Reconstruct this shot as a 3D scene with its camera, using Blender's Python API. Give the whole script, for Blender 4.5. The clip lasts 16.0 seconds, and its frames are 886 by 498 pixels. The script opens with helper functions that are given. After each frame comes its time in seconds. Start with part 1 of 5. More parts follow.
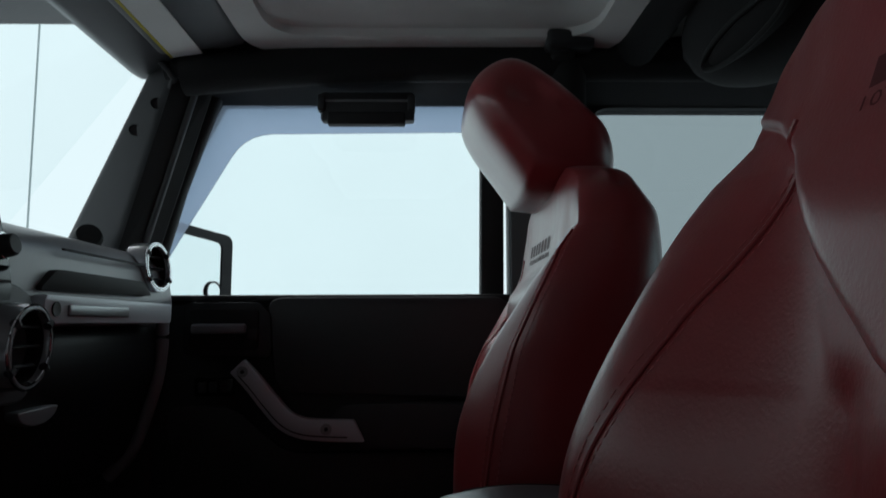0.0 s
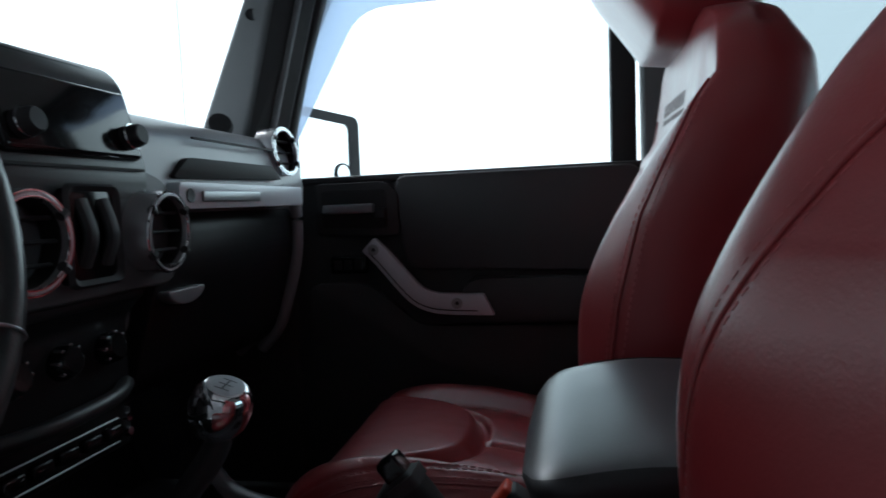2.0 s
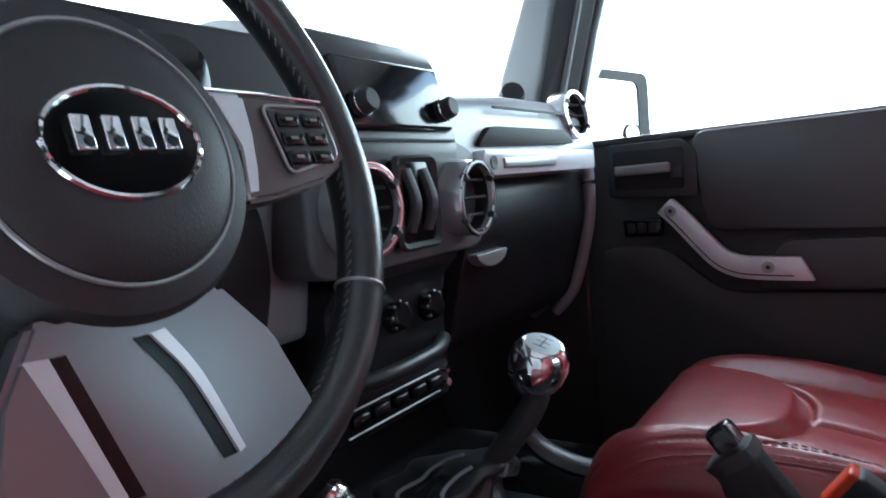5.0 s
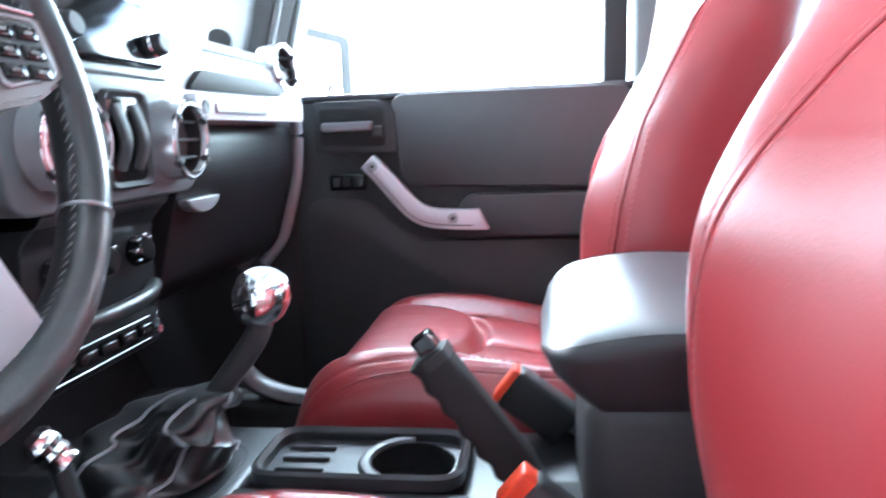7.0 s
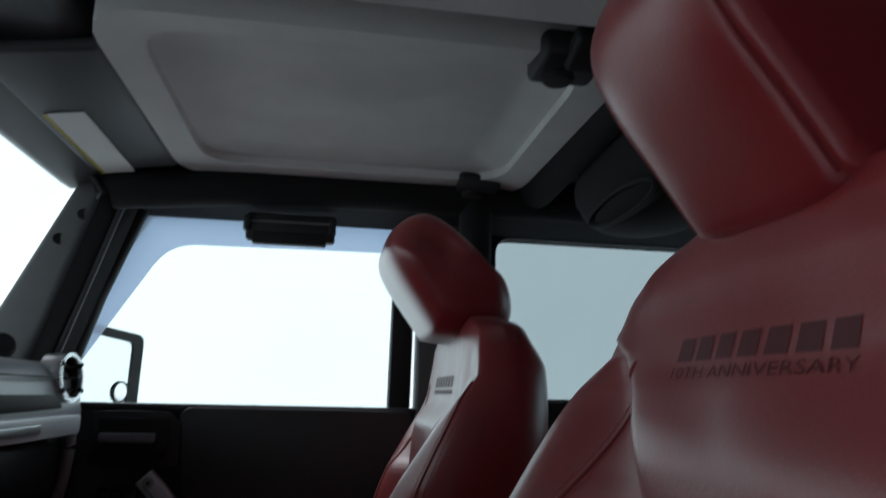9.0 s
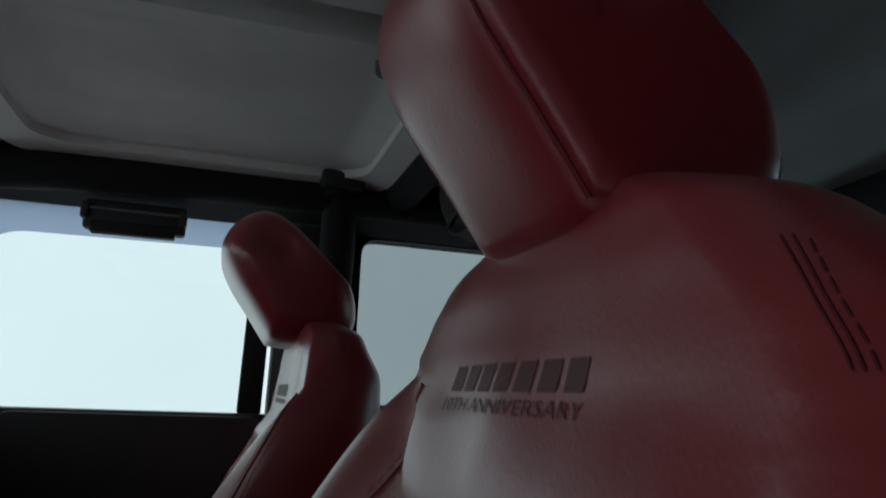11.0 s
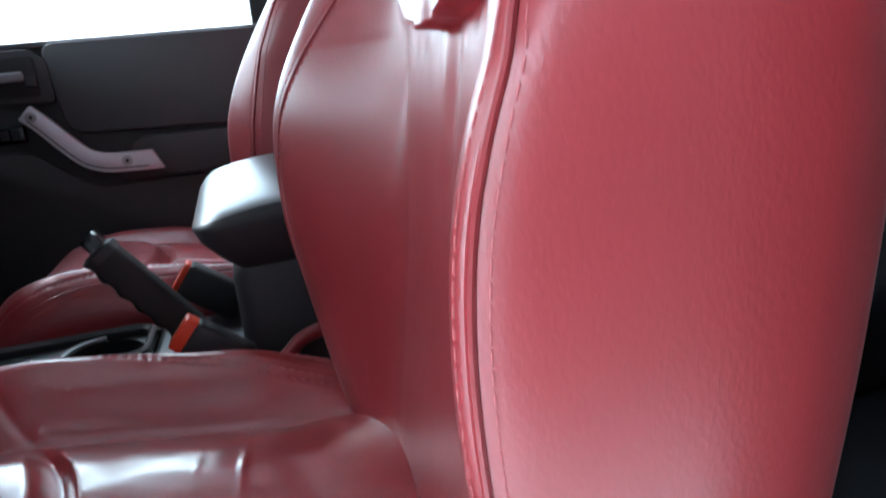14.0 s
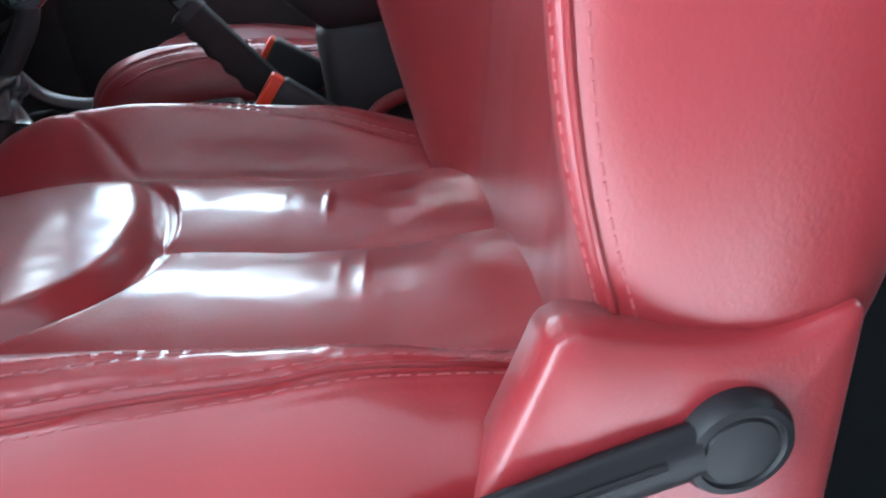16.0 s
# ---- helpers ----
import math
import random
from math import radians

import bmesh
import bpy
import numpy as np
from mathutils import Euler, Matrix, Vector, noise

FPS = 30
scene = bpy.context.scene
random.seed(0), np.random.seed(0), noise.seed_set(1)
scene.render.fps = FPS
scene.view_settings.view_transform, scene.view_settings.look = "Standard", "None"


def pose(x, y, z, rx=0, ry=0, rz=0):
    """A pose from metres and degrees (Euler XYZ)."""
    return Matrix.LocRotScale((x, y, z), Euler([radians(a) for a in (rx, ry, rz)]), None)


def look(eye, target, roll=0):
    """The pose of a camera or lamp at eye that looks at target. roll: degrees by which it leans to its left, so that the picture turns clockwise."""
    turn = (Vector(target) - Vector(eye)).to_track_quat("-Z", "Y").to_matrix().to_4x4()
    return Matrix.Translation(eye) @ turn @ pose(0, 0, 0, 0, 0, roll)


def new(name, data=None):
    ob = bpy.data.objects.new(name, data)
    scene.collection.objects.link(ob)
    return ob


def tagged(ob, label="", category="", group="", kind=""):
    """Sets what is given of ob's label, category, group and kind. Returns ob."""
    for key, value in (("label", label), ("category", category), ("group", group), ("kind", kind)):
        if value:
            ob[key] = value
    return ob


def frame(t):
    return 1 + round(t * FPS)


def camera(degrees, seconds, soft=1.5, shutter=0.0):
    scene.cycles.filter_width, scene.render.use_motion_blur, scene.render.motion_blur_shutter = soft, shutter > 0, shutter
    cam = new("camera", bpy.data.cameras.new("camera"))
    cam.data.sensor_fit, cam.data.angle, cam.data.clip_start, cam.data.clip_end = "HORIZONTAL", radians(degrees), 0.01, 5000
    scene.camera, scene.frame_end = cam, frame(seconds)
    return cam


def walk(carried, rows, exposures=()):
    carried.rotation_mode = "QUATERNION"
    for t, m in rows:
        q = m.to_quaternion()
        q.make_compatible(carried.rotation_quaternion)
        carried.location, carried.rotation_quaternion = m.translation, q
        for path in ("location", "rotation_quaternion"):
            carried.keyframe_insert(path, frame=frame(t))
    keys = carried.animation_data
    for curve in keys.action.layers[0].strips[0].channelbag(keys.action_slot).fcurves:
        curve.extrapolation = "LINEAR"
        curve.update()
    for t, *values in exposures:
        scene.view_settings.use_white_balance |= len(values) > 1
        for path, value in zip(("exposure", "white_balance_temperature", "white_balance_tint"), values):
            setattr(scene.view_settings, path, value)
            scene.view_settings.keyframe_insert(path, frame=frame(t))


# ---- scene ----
# ---- camera and walk ----
LENS = 65.62
cam = camera(LENS, 16.0, soft=1.6, shutter=0.5)
PATH = [
    (0.0, -0.1414, 0.1810, 0.5709, -1.40, 6.17, 0.29),
    (0.5, -0.1361, 0.1916, 0.5781, -0.96, 2.08, 0.13),
    (1.0, -0.1300, 0.1922, 0.5725, 0.77, -2.14, 0.98),
    (1.5, -0.1181, 0.2046, 0.5631, 4.93, -3.96, 1.99),
    (2.0, -0.1200, 0.2197, 0.5654, 10.11, -3.80, 2.66),
    (2.5, -0.1212, 0.2246, 0.5694, 15.17, -3.10, 3.54),
    (3.0, -0.1380, 0.2275, 0.5718, 18.88, -2.50, 6.69),
    (3.5, -0.1464, 0.2242, 0.5765, 26.21, -1.92, 6.60),
    (3.7, -0.1406, 0.2259, 0.5792, 29.75, -1.68, 6.56),
    (4.1, -0.1435, 0.2240, 0.5791, 34.10, -1.87, 6.35),
    (4.5, -0.1483, 0.2204, 0.5720, 34.74, -3.11, 5.93),
    (5.0, -0.1541, 0.2145, 0.5610, 32.57, -4.95, 5.41),
    (5.4, -0.1600, 0.2062, 0.5491, 28.52, -6.96, 4.89),
    (5.8, -0.1650, 0.1950, 0.5393, 23.50, -8.67, 4.49),
    (6.2, -0.1813, 0.1798, 0.5215, 18.08, -10.13, 4.97),
    (6.5, -0.1721, 0.1739, 0.5265, 14.84, -11.03, 3.96),
    (7.0, -0.1571, 0.1566, 0.5436, 7.81, -9.58, 2.32),
    (7.5, -0.1625, 0.1439, 0.5691, 0.73, -4.81, 0.43),
    (8.0, -0.1639, 0.1269, 0.6030, -3.49, 0.44, -0.59),
    (8.3, -0.1698, 0.0964, 0.6284, -5.73, 4.12, -0.31),
    (8.6, -0.1675, 0.0817, 0.6302, -6.98, 7.59, -0.91),
    (9.0, -0.1589, 0.0641, 0.6514, -9.31, 12.10, -1.26),
    (9.5, -0.1344, 0.0692, 0.6719, -11.28, 15.06, -1.70),
    (9.9, -0.1041, 0.0849, 0.6871, -12.99, 16.33, -2.05),
    (10.4, -0.0778, 0.0989, 0.6922, -14.57, 15.77, -2.12),
    (10.8, -0.0655, 0.0988, 0.6824, -16.13, 13.24, -1.71),
    (11.0, -0.0699, 0.0851, 0.6723, -17.64, 12.14, -2.17),
    (11.5, -0.0625, 0.0810, 0.6527, -18.66, 7.57, -0.60),
    (12.0, -0.0701, 0.0472, 0.6257, -18.13, 1.23, 0.95),
    (12.5, -0.0876, 0.0019, 0.6058, -17.99, -5.23, 3.55),
    (13.0, -0.0836, -0.0259, 0.5788, -17.46, -8.24, 4.08),
    (13.5, -0.0790, -0.0519, 0.5552, -17.07, -11.22, 4.95),
    (14.0, -0.0864, -0.0534, 0.5107, -16.33, -15.23, 5.64),
    (14.5, -0.0847, -0.0603, 0.4865, -15.43, -19.34, 6.36),
    (15.0, -0.0945, -0.0701, 0.4567, -14.47, -22.35, 6.92),
    (15.5, -0.0911, -0.0735, 0.4371, -12.12, -24.66, 6.38),
    (16.0, -0.1015, -0.0771, 0.4301, -9.44, -27.07, 6.20),
]
walk(cam, [(t, pose(x, y, z, 90 + pitch, roll, yaw)) for t, x, y, z, yaw, pitch, roll in PATH],
     exposures=[(t, stops, warmth, 10) for t, stops, warmth in (
         (0.0, 0.15, 6400), (0.5, 0.0, 6400), (1.0, 0.15, 6400), (1.5, 0.45, 6400), (2.2, 1.6, 5950), (3.7, 1.92, 5950), (5.8, 4.65, 5850), (7.0, 5.35, 5750), (7.5, 4.8, 5800), (8.0, 3.3, 5900), (8.3, 2.2, 6000), (8.7, 0.95, 6200),
         (10.8, 0.1, 6450), (11.8, 0.3, 6350), (12.6, 1.65, 6000), (13.4, 2.95, 5850), (14.2, 3.6, 5830), (15.0, 3.84, 5830), (16.0, 3.95, 5810))])

# ---- world and light ----
world = bpy.data.worlds.new("world")
scene.world = world
world.use_nodes = True
wn, wl = world.node_tree.nodes, world.node_tree.links
wn.clear()
sky = wn.new("ShaderNodeTexSky")
sky.sky_type, sky.sun_disc = "NISHITA", False
sky.sun_elevation, sky.sun_rotation = radians(42), radians(307)
pale = wn.new("ShaderNodeHueSaturation")
pale.inputs["Saturation"].default_value = 0.25
bg = wn.new("ShaderNodeBackground")
bg.inputs["Strength"].default_value = 0.25
wout = wn.new("ShaderNodeOutputWorld")
wl.new(sky.outputs[0], pale.inputs["Color"])
wl.new(pale.outputs[0], bg.inputs["Color"])
wl.new(bg.outputs[0], wout.inputs["Surface"])
sun = new("sun", bpy.data.lights.new("sun", "SUN"))
sun.data.energy, sun.data.angle, sun.data.color = 0.3, radians(30), (1.0, 0.98, 0.95)
sun.matrix_world = look((-3.5, 3.0, 4.2), (0, 0.4, 0.3))

# ---- materials ----
def material(name, color, rough=0.5, metal=0.0, spec=0.5, grain=0.0, grain_size=0.002, stain=0.0, stain_size=0.08, rough_var=0.0, coat=0.0, coat_rough=0.15):
    m = bpy.data.materials.new(name)
    m.use_nodes = True
    n, l = m.node_tree.nodes, m.node_tree.links
    b = n["Principled BSDF"]
    b.inputs["Base Color"].default_value = (*color, 1)
    b.inputs["Roughness"].default_value = rough
    b.inputs["Metallic"].default_value = metal
    b.inputs["Specular IOR Level"].default_value = spec
    b.inputs["Coat Weight"].default_value = coat
    b.inputs["Coat Roughness"].default_value = coat_rough
    co = n.new("ShaderNodeTexCoord")
    if stain:
        big = n.new("ShaderNodeTexNoise")
        big.inputs["Scale"].default_value, big.inputs["Detail"].default_value = 1 / stain_size, 5
        l.new(co.outputs["Object"], big.inputs["Vector"])
        mix = n.new("ShaderNodeMix")
        mix.data_type = "RGBA"
        mix.inputs["A"].default_value = (*[c * (1 - stain) for c in color], 1)
        mix.inputs["B"].default_value = (*[min(1, c * (1 + stain)) for c in color], 1)
        l.new(big.outputs[0], mix.inputs["Factor"])
        l.new(mix.outputs["Result"], b.inputs["Base Color"])
        if rough_var:
            mr = n.new("ShaderNodeMapRange")
            mr.inputs["To Min"].default_value, mr.inputs["To Max"].default_value = rough - rough_var, rough + rough_var
            l.new(big.outputs[0], mr.inputs["Value"])
            l.new(mr.outputs[0], b.inputs["Roughness"])
    if grain:
        small = n.new("ShaderNodeTexNoise")
        small.inputs["Scale"].default_value, small.inputs["Detail"].default_value = 1 / grain_size, 4
        l.new(co.outputs["Object"], small.inputs["Vector"])
        bump = n.new("ShaderNodeBump")
        bump.inputs["Strength"].default_value, bump.inputs["Distance"].default_value = grain, grain_size * 0.4
        l.new(small.outputs[0], bump.inputs["Height"])
        l.new(bump.outputs[0], b.inputs["Normal"])
    return m


def leather(name, color, rough=0.34, spec=0.8, coat=1.0, coat_rough=0.30, fold_depth=0.13, worn=False):
    """Glossy dyed leather: pebbled grain, slow wrinkles, slight unevenness of dye."""
    m = material(name, color, rough=rough, spec=spec, coat=coat, coat_rough=coat_rough, stain=0.14, stain_size=0.12, rough_var=0.05)
    n, l = m.node_tree.nodes, m.node_tree.links
    b = n["Principled BSDF"]
    b.inputs["Sheen Weight"].default_value, b.inputs["Sheen Roughness"].default_value = 0.04, 0.45
    co = n.new("ShaderNodeTexCoord")
    mp = n.new("ShaderNodeMapping")
    mp.inputs["Scale"].default_value = (1.0, 1.0, 0.72)
    l.new(co.outputs["Object"], mp.inputs["Vector"])
    cell = n.new("ShaderNodeTexVoronoi")
    cell.inputs["Scale"].default_value = 420
    warp = n.new("ShaderNodeTexNoise")
    warp.inputs["Scale"].default_value, warp.inputs["Detail"].default_value, warp.inputs["Distortion"].default_value = 460, 3, 0.9
    fold = n.new("ShaderNodeTexNoise")
    fold.inputs["Scale"].default_value, fold.inputs["Detail"].default_value = 20, 3
    for tex in (cell, warp, fold):
        l.new(mp.outputs[0], tex.inputs["Vector"])
    b1 = n.new("ShaderNodeBump")
    b1.inputs["Strength"].default_value, b1.inputs["Distance"].default_value = fold_depth, 0.010
    l.new(fold.outputs[0], b1.inputs["Height"])
    b2 = n.new("ShaderNodeBump")
    b2.inputs["Strength"].default_value, b2.inputs["Distance"].default_value = 0.15, 0.0009
    l.new(warp.outputs[0], b2.inputs["Height"])
    l.new(b1.outputs[0], b2.inputs["Normal"])
    b3 = n.new("ShaderNodeBump")
    b3.inputs["Strength"].default_value, b3.inputs["Distance"].default_value = 0.09, 0.0007
    l.new(cell.outputs["Distance"], b3.inputs["Height"])
    l.new(b2.outputs[0], b3.inputs["Normal"])
    l.new(b3.outputs[0], b.inputs["Normal"])
    l.new((b1 if worn else b3).outputs[0], b.inputs["Coat Normal"])
    return m


def clear(name, color=(1, 1, 1), rough=0.0, veil=0.0):
    """Thin pane: clear with a weak gloss, veil: how milky it is."""
    m = bpy.data.materials.new(name)
    m.use_nodes = True
    n, l = m.node_tree.nodes, m.node_tree.links
    n.clear()
    out = n.new("ShaderNodeOutputMaterial")
    tr = n.new("ShaderNodeBsdfTransparent")
    tr.inputs["Color"].default_value = (*color, 1)
    gl = n.new("ShaderNodeBsdfGlossy")
    gl.inputs["Roughness"].default_value = rough + 0.02
    lw = n.new("ShaderNodeLayerWeight")
    pw, fr = n.new("ShaderNodeMath"), n.new("ShaderNodeMath")
    pw.operation, pw.inputs[1].default_value = "POWER", 5.0
    fr.operation, fr.inputs[1].default_value, fr.inputs[2].default_value = "MULTIPLY_ADD", 0.5, 0.02
    l.new(lw.outputs["Facing"], pw.inputs[0])
    l.new(pw.outputs[0], fr.inputs[0])
    mix = n.new("ShaderNodeMixShader")
    l.new(fr.outputs[0], mix.inputs[0])
    l.new(tr.outputs[0], mix.inputs[1])
    l.new(gl.outputs[0], mix.inputs[2])
    last = mix
    if veil:
        tl = n.new("ShaderNodeBsdfTranslucent")
        tl.inputs["Color"].default_value = (0.7, 0.76, 0.86, 1)
        mix2 = n.new("ShaderNodeMixShader")
        mix2.inputs[0].default_value = veil
        l.new(mix.outputs[0], mix2.inputs[1])
        l.new(tl.outputs[0], mix2.inputs[2])
        last = mix2
    l.new(last.outputs[0], out.inputs["Surface"])
    return m


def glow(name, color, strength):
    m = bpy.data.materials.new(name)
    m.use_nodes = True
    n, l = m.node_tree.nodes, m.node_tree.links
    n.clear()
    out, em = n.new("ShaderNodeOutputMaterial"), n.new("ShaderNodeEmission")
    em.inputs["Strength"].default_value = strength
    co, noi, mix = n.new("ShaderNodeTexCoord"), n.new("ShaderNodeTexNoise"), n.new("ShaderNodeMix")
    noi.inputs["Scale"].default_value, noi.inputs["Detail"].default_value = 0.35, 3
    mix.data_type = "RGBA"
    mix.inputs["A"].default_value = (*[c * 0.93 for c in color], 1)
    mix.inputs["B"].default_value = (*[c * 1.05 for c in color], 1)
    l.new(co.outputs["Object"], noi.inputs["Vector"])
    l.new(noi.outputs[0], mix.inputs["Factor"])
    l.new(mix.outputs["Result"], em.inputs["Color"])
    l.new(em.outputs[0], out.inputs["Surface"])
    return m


RED = leather("red_leather", (0.262, 0.0188, 0.0235), 0.42, 0.42, 0.85, 0.30, 0.06)
RED_WORN = leather("red_leather_worn_smooth", (0.32, 0.0235, 0.029), 0.32, 0.6, 1.0, 0.205, 0.04, True)
RED.node_tree.nodes["Principled BSDF"].inputs["Coat IOR"].default_value = 1.5
RED_WORN.node_tree.nodes["Principled BSDF"].inputs["Coat IOR"].default_value = 1.7
RED_DARK = material("red_piping", (0.20, 0.012, 0.016), 0.4, stain=0.1)
THREAD = material("red_thread", (0.42, 0.105, 0.11), 0.7)
MARK = material("embossed_mark", (0.098, 0.012, 0.016), 0.5, spec=0.35)
BLACK = material("black_plastic", (0.024, 0.0245, 0.027), 0.55, grain=0.35, grain_size=0.0016, stain=0.15)
BLACK_SOFT = material("black_rubber", (0.012, 0.012, 0.013), 0.7, grain=0.4, grain_size=0.002, stain=0.2)
BLACK_GLOSS = material("gloss_black", (0.008, 0.008, 0.009), 0.12, stain=0.1)
BLACK_LEATHER = leather("black_leather", (0.009, 0.0094, 0.011), 0.40, 0.45, 0.75, 0.22)
STACK = material("stack_dark_plastic", (0.019, 0.0195, 0.022), 0.40, grain=0.3, grain_size=0.0014, stain=0.12, coat=0.2, coat_rough=0.3)
BLOCKWALL = material("unseen_dark_wall", (0.05, 0.05, 0.052), 0.85, grain=0.3, grain_size=0.02, stain=0.15, stain_size=0.8)
BLACK_SATIN = material("black_satin_plastic", (0.011, 0.011, 0.013), 0.42, stain=0.12, grain=0.06, grain_size=0.001)
BLACK_SATIN.node_tree.nodes["Principled BSDF"].inputs["Specular IOR Level"].default_value = 0.25
CONSOLE = material("console_plastic", (0.028, 0.030, 0.034), 0.42, grain=0.25, grain_size=0.0014, stain=0.15, coat=0.2, coat_rough=0.3)
# rear copy of the roof lining, its colour darkened to give the shade there
LINER_SHADED = material("rear_liner_grey_shaded", (0.34, 0.34, 0.33), 0.9, grain=0.5, grain_size=0.0025, stain=0.12)
# armrest: window reflection lightens the top's colour, shade darkens the sides' colour
ARM_TOP_LIT = leather("armrest_leather_lit", (0.055, 0.061, 0.070), 0.42, 0.7, 1.0, 0.33, 0.03, True)
ARM_TOP_LIT.node_tree.nodes["Principled BSDF"].inputs["Coat IOR"].default_value = 1.85
ARM_SIDE_SHADED = leather("armrest_leather_shaded", (0.020, 0.021, 0.024), 0.5, 0.4, 0.15, 0.4)
DASH = material("dash_grey_plastic", (0.225, 0.234, 0.25), 0.38, grain=0.3, grain_size=0.0014, stain=0.12, coat=0.25, coat_rough=0.3)
DOOR = material("door_black_plastic", (0.044, 0.0445, 0.047), 0.55, grain=0.4, grain_size=0.0018, stain=0.15)
PILLAR = material("pillar_grey_plastic", (0.078, 0.081, 0.086), 0.5, grain=0.3, grain_size=0.0016, stain=0.12)
SILVER = material("silver_paint", (0.68, 0.72, 0.76), 0.34, metal=0.15, stain=0.05)
BRUSHED = material("brushed_silver", (0.40, 0.41, 0.42), 0.34, metal=0.8, grain=0.1, grain_size=0.0006, stain=0.06)
SPOKE_GREY = material("satin_grey_spoke", (0.31, 0.315, 0.33), 0.30, metal=0.85, grain=0.08, grain_size=0.0006, stain=0.06)
SPOKE_FRAME = material("dark_satin_spoke", (0.13, 0.115, 0.112), 0.32, metal=0.6, grain=0.06, grain_size=0.0006, stain=0.08)
CHROME = material("chrome", (0.85, 0.86, 0.88), 0.06, metal=1.0)
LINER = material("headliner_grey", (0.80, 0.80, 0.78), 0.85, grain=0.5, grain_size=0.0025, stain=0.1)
LINER_DARK = material("dark_foam_cover", (0.010, 0.010, 0.011), 0.9, grain=0.5, grain_size=0.003, stain=0.2)
CARPET = material("black_carpet", (0.018, 0.018, 0.019), 0.95, grain=0.8, grain_size=0.003, stain=0.3)
CARPET.node_tree.nodes["Principled BSDF"].inputs["Specular IOR Level"].default_value = 0.05
ORANGE = material("orange_red_button", (0.75, 0.06, 0.02), 0.35)
STICKER = material("paper_label", (0.85, 0.86, 0.83), 0.5, stain=0.06)
INK = material("grey_print", (0.20, 0.20, 0.19), 0.7)
YELLOW = material("yellow_print", (0.55, 0.45, 0.05), 0.6)
SCREEN = material("screen_glass", (0.02, 0.022, 0.024), 0.08)
GLASS = clear("window_glass", (0.96, 0.985, 0.985))
TINT = clear("tinted_edge_glass", (0.42, 0.49, 0.58), veil=0.30)
MIRROR = material("mirror_glass", (0.92, 0.95, 0.95), 0.01, metal=1.0)
WALLGLOW = glow("glowing_white_hall", (0.80, 0.955, 0.985), 0.9)
SEAM = material("wall_seam", (0.35, 0.42, 0.42), 0.8)


# ---- building helpers ----
ROOT = {}


def thing(name, at, label, category, group="", kind=""):
    ob = new(name)
    ob.empty_display_size = 0.05
    ob.location = at
    ROOT[ob.name] = Vector(at)
    return tagged(ob, label, category, group, kind)


def part(name, bm, mat, parent, label="", smooth=True, kind=""):
    """Links a bmesh in world places as one mesh object under a thing or a part."""
    top = parent
    while top.parent:
        top = top.parent
    bmesh.ops.translate(bm, verts=bm.verts, vec=-ROOT.get(top.name, Vector((0, 0, 0))))
    bmesh.ops.recalc_face_normals(bm, faces=bm.faces)
    me = bpy.data.meshes.new(name)
    bm.to_mesh(me)
    bm.free()
    me.materials.append(mat)
    if smooth:
        me.shade_smooth()
        if smooth != "all":
            me.set_sharp_from_angle(angle=radians(smooth if smooth is not True else 38))
    ob = new(name, me)
    ob.parent = parent
    return tagged(ob, label, kind=kind)


def solo(name, bm, mat, label, category, group="", kind="", smooth=True):
    """A thing that is one mesh."""
    c = sum((v.co for v in bm.verts), Vector()) / len(bm.verts)
    z = min(v.co.z for v in bm.verts)
    at = Vector((c.x, c.y, z))
    bmesh.ops.translate(bm, verts=bm.verts, vec=-at)
    bmesh.ops.recalc_face_normals(bm, faces=bm.faces)
    me = bpy.data.meshes.new(name)
    bm.to_mesh(me)
    bm.free()
    me.materials.append(mat)
    if smooth:
        me.shade_smooth()
        me.set_sharp_from_angle(angle=radians(38))
    ob = new(name, me)
    ob.location = at
    ROOT[ob.name] = at
    return tagged(ob, label, category, group, kind)


def loft(rings, close=True, caps=True, bm=None):
    """Skin over rings of points (equal counts)."""
    bm = bm or bmesh.new()
    vs = [[bm.verts.new(p) for p in r] for r in rings]
    n = len(rings[0])
    for a, b in zip(vs, vs[1:]):
        for i in range(n if close else n - 1):
            j = (i + 1) % n
            bm.faces.new((a[i], a[j], b[j], b[i]))
    if caps and close:
        bm.faces.new(vs[0][::-1])
        bm.faces.new(vs[-1])
    return bm


def rbox(c, s, r=0.006, seg=3, rot=(0, 0, 0), bm=None, taper=(1, 1)):
    """Box with rounded edges, centre c, size s, turned by degrees rot; taper: x and y scale of its top."""
    one = bmesh.new()
    bmesh.ops.create_cube(one, size=1)
    for v in one.verts:
        k = taper if v.co.z > 0 else (1, 1)
        v.co = Vector((v.co.x * s[0] * k[0], v.co.y * s[1] * k[1], v.co.z * s[2]))
    if r > 0:
        bmesh.ops.bevel(one, geom=list(one.edges), offset=min(r, min(s) * 0.48), segments=seg, profile=0.5, affect="EDGES")
    m = pose(*c, *rot)
    bmesh.ops.transform(one, matrix=m, verts=one.verts)
    return join(bm, one)


def join(bm, one):
    if bm is None:
        return one
    me = bpy.data.meshes.new("tmp")
    one.to_mesh(me)
    one.free()
    bm.from_mesh(me)
    bpy.data.meshes.remove(me)
    return bm


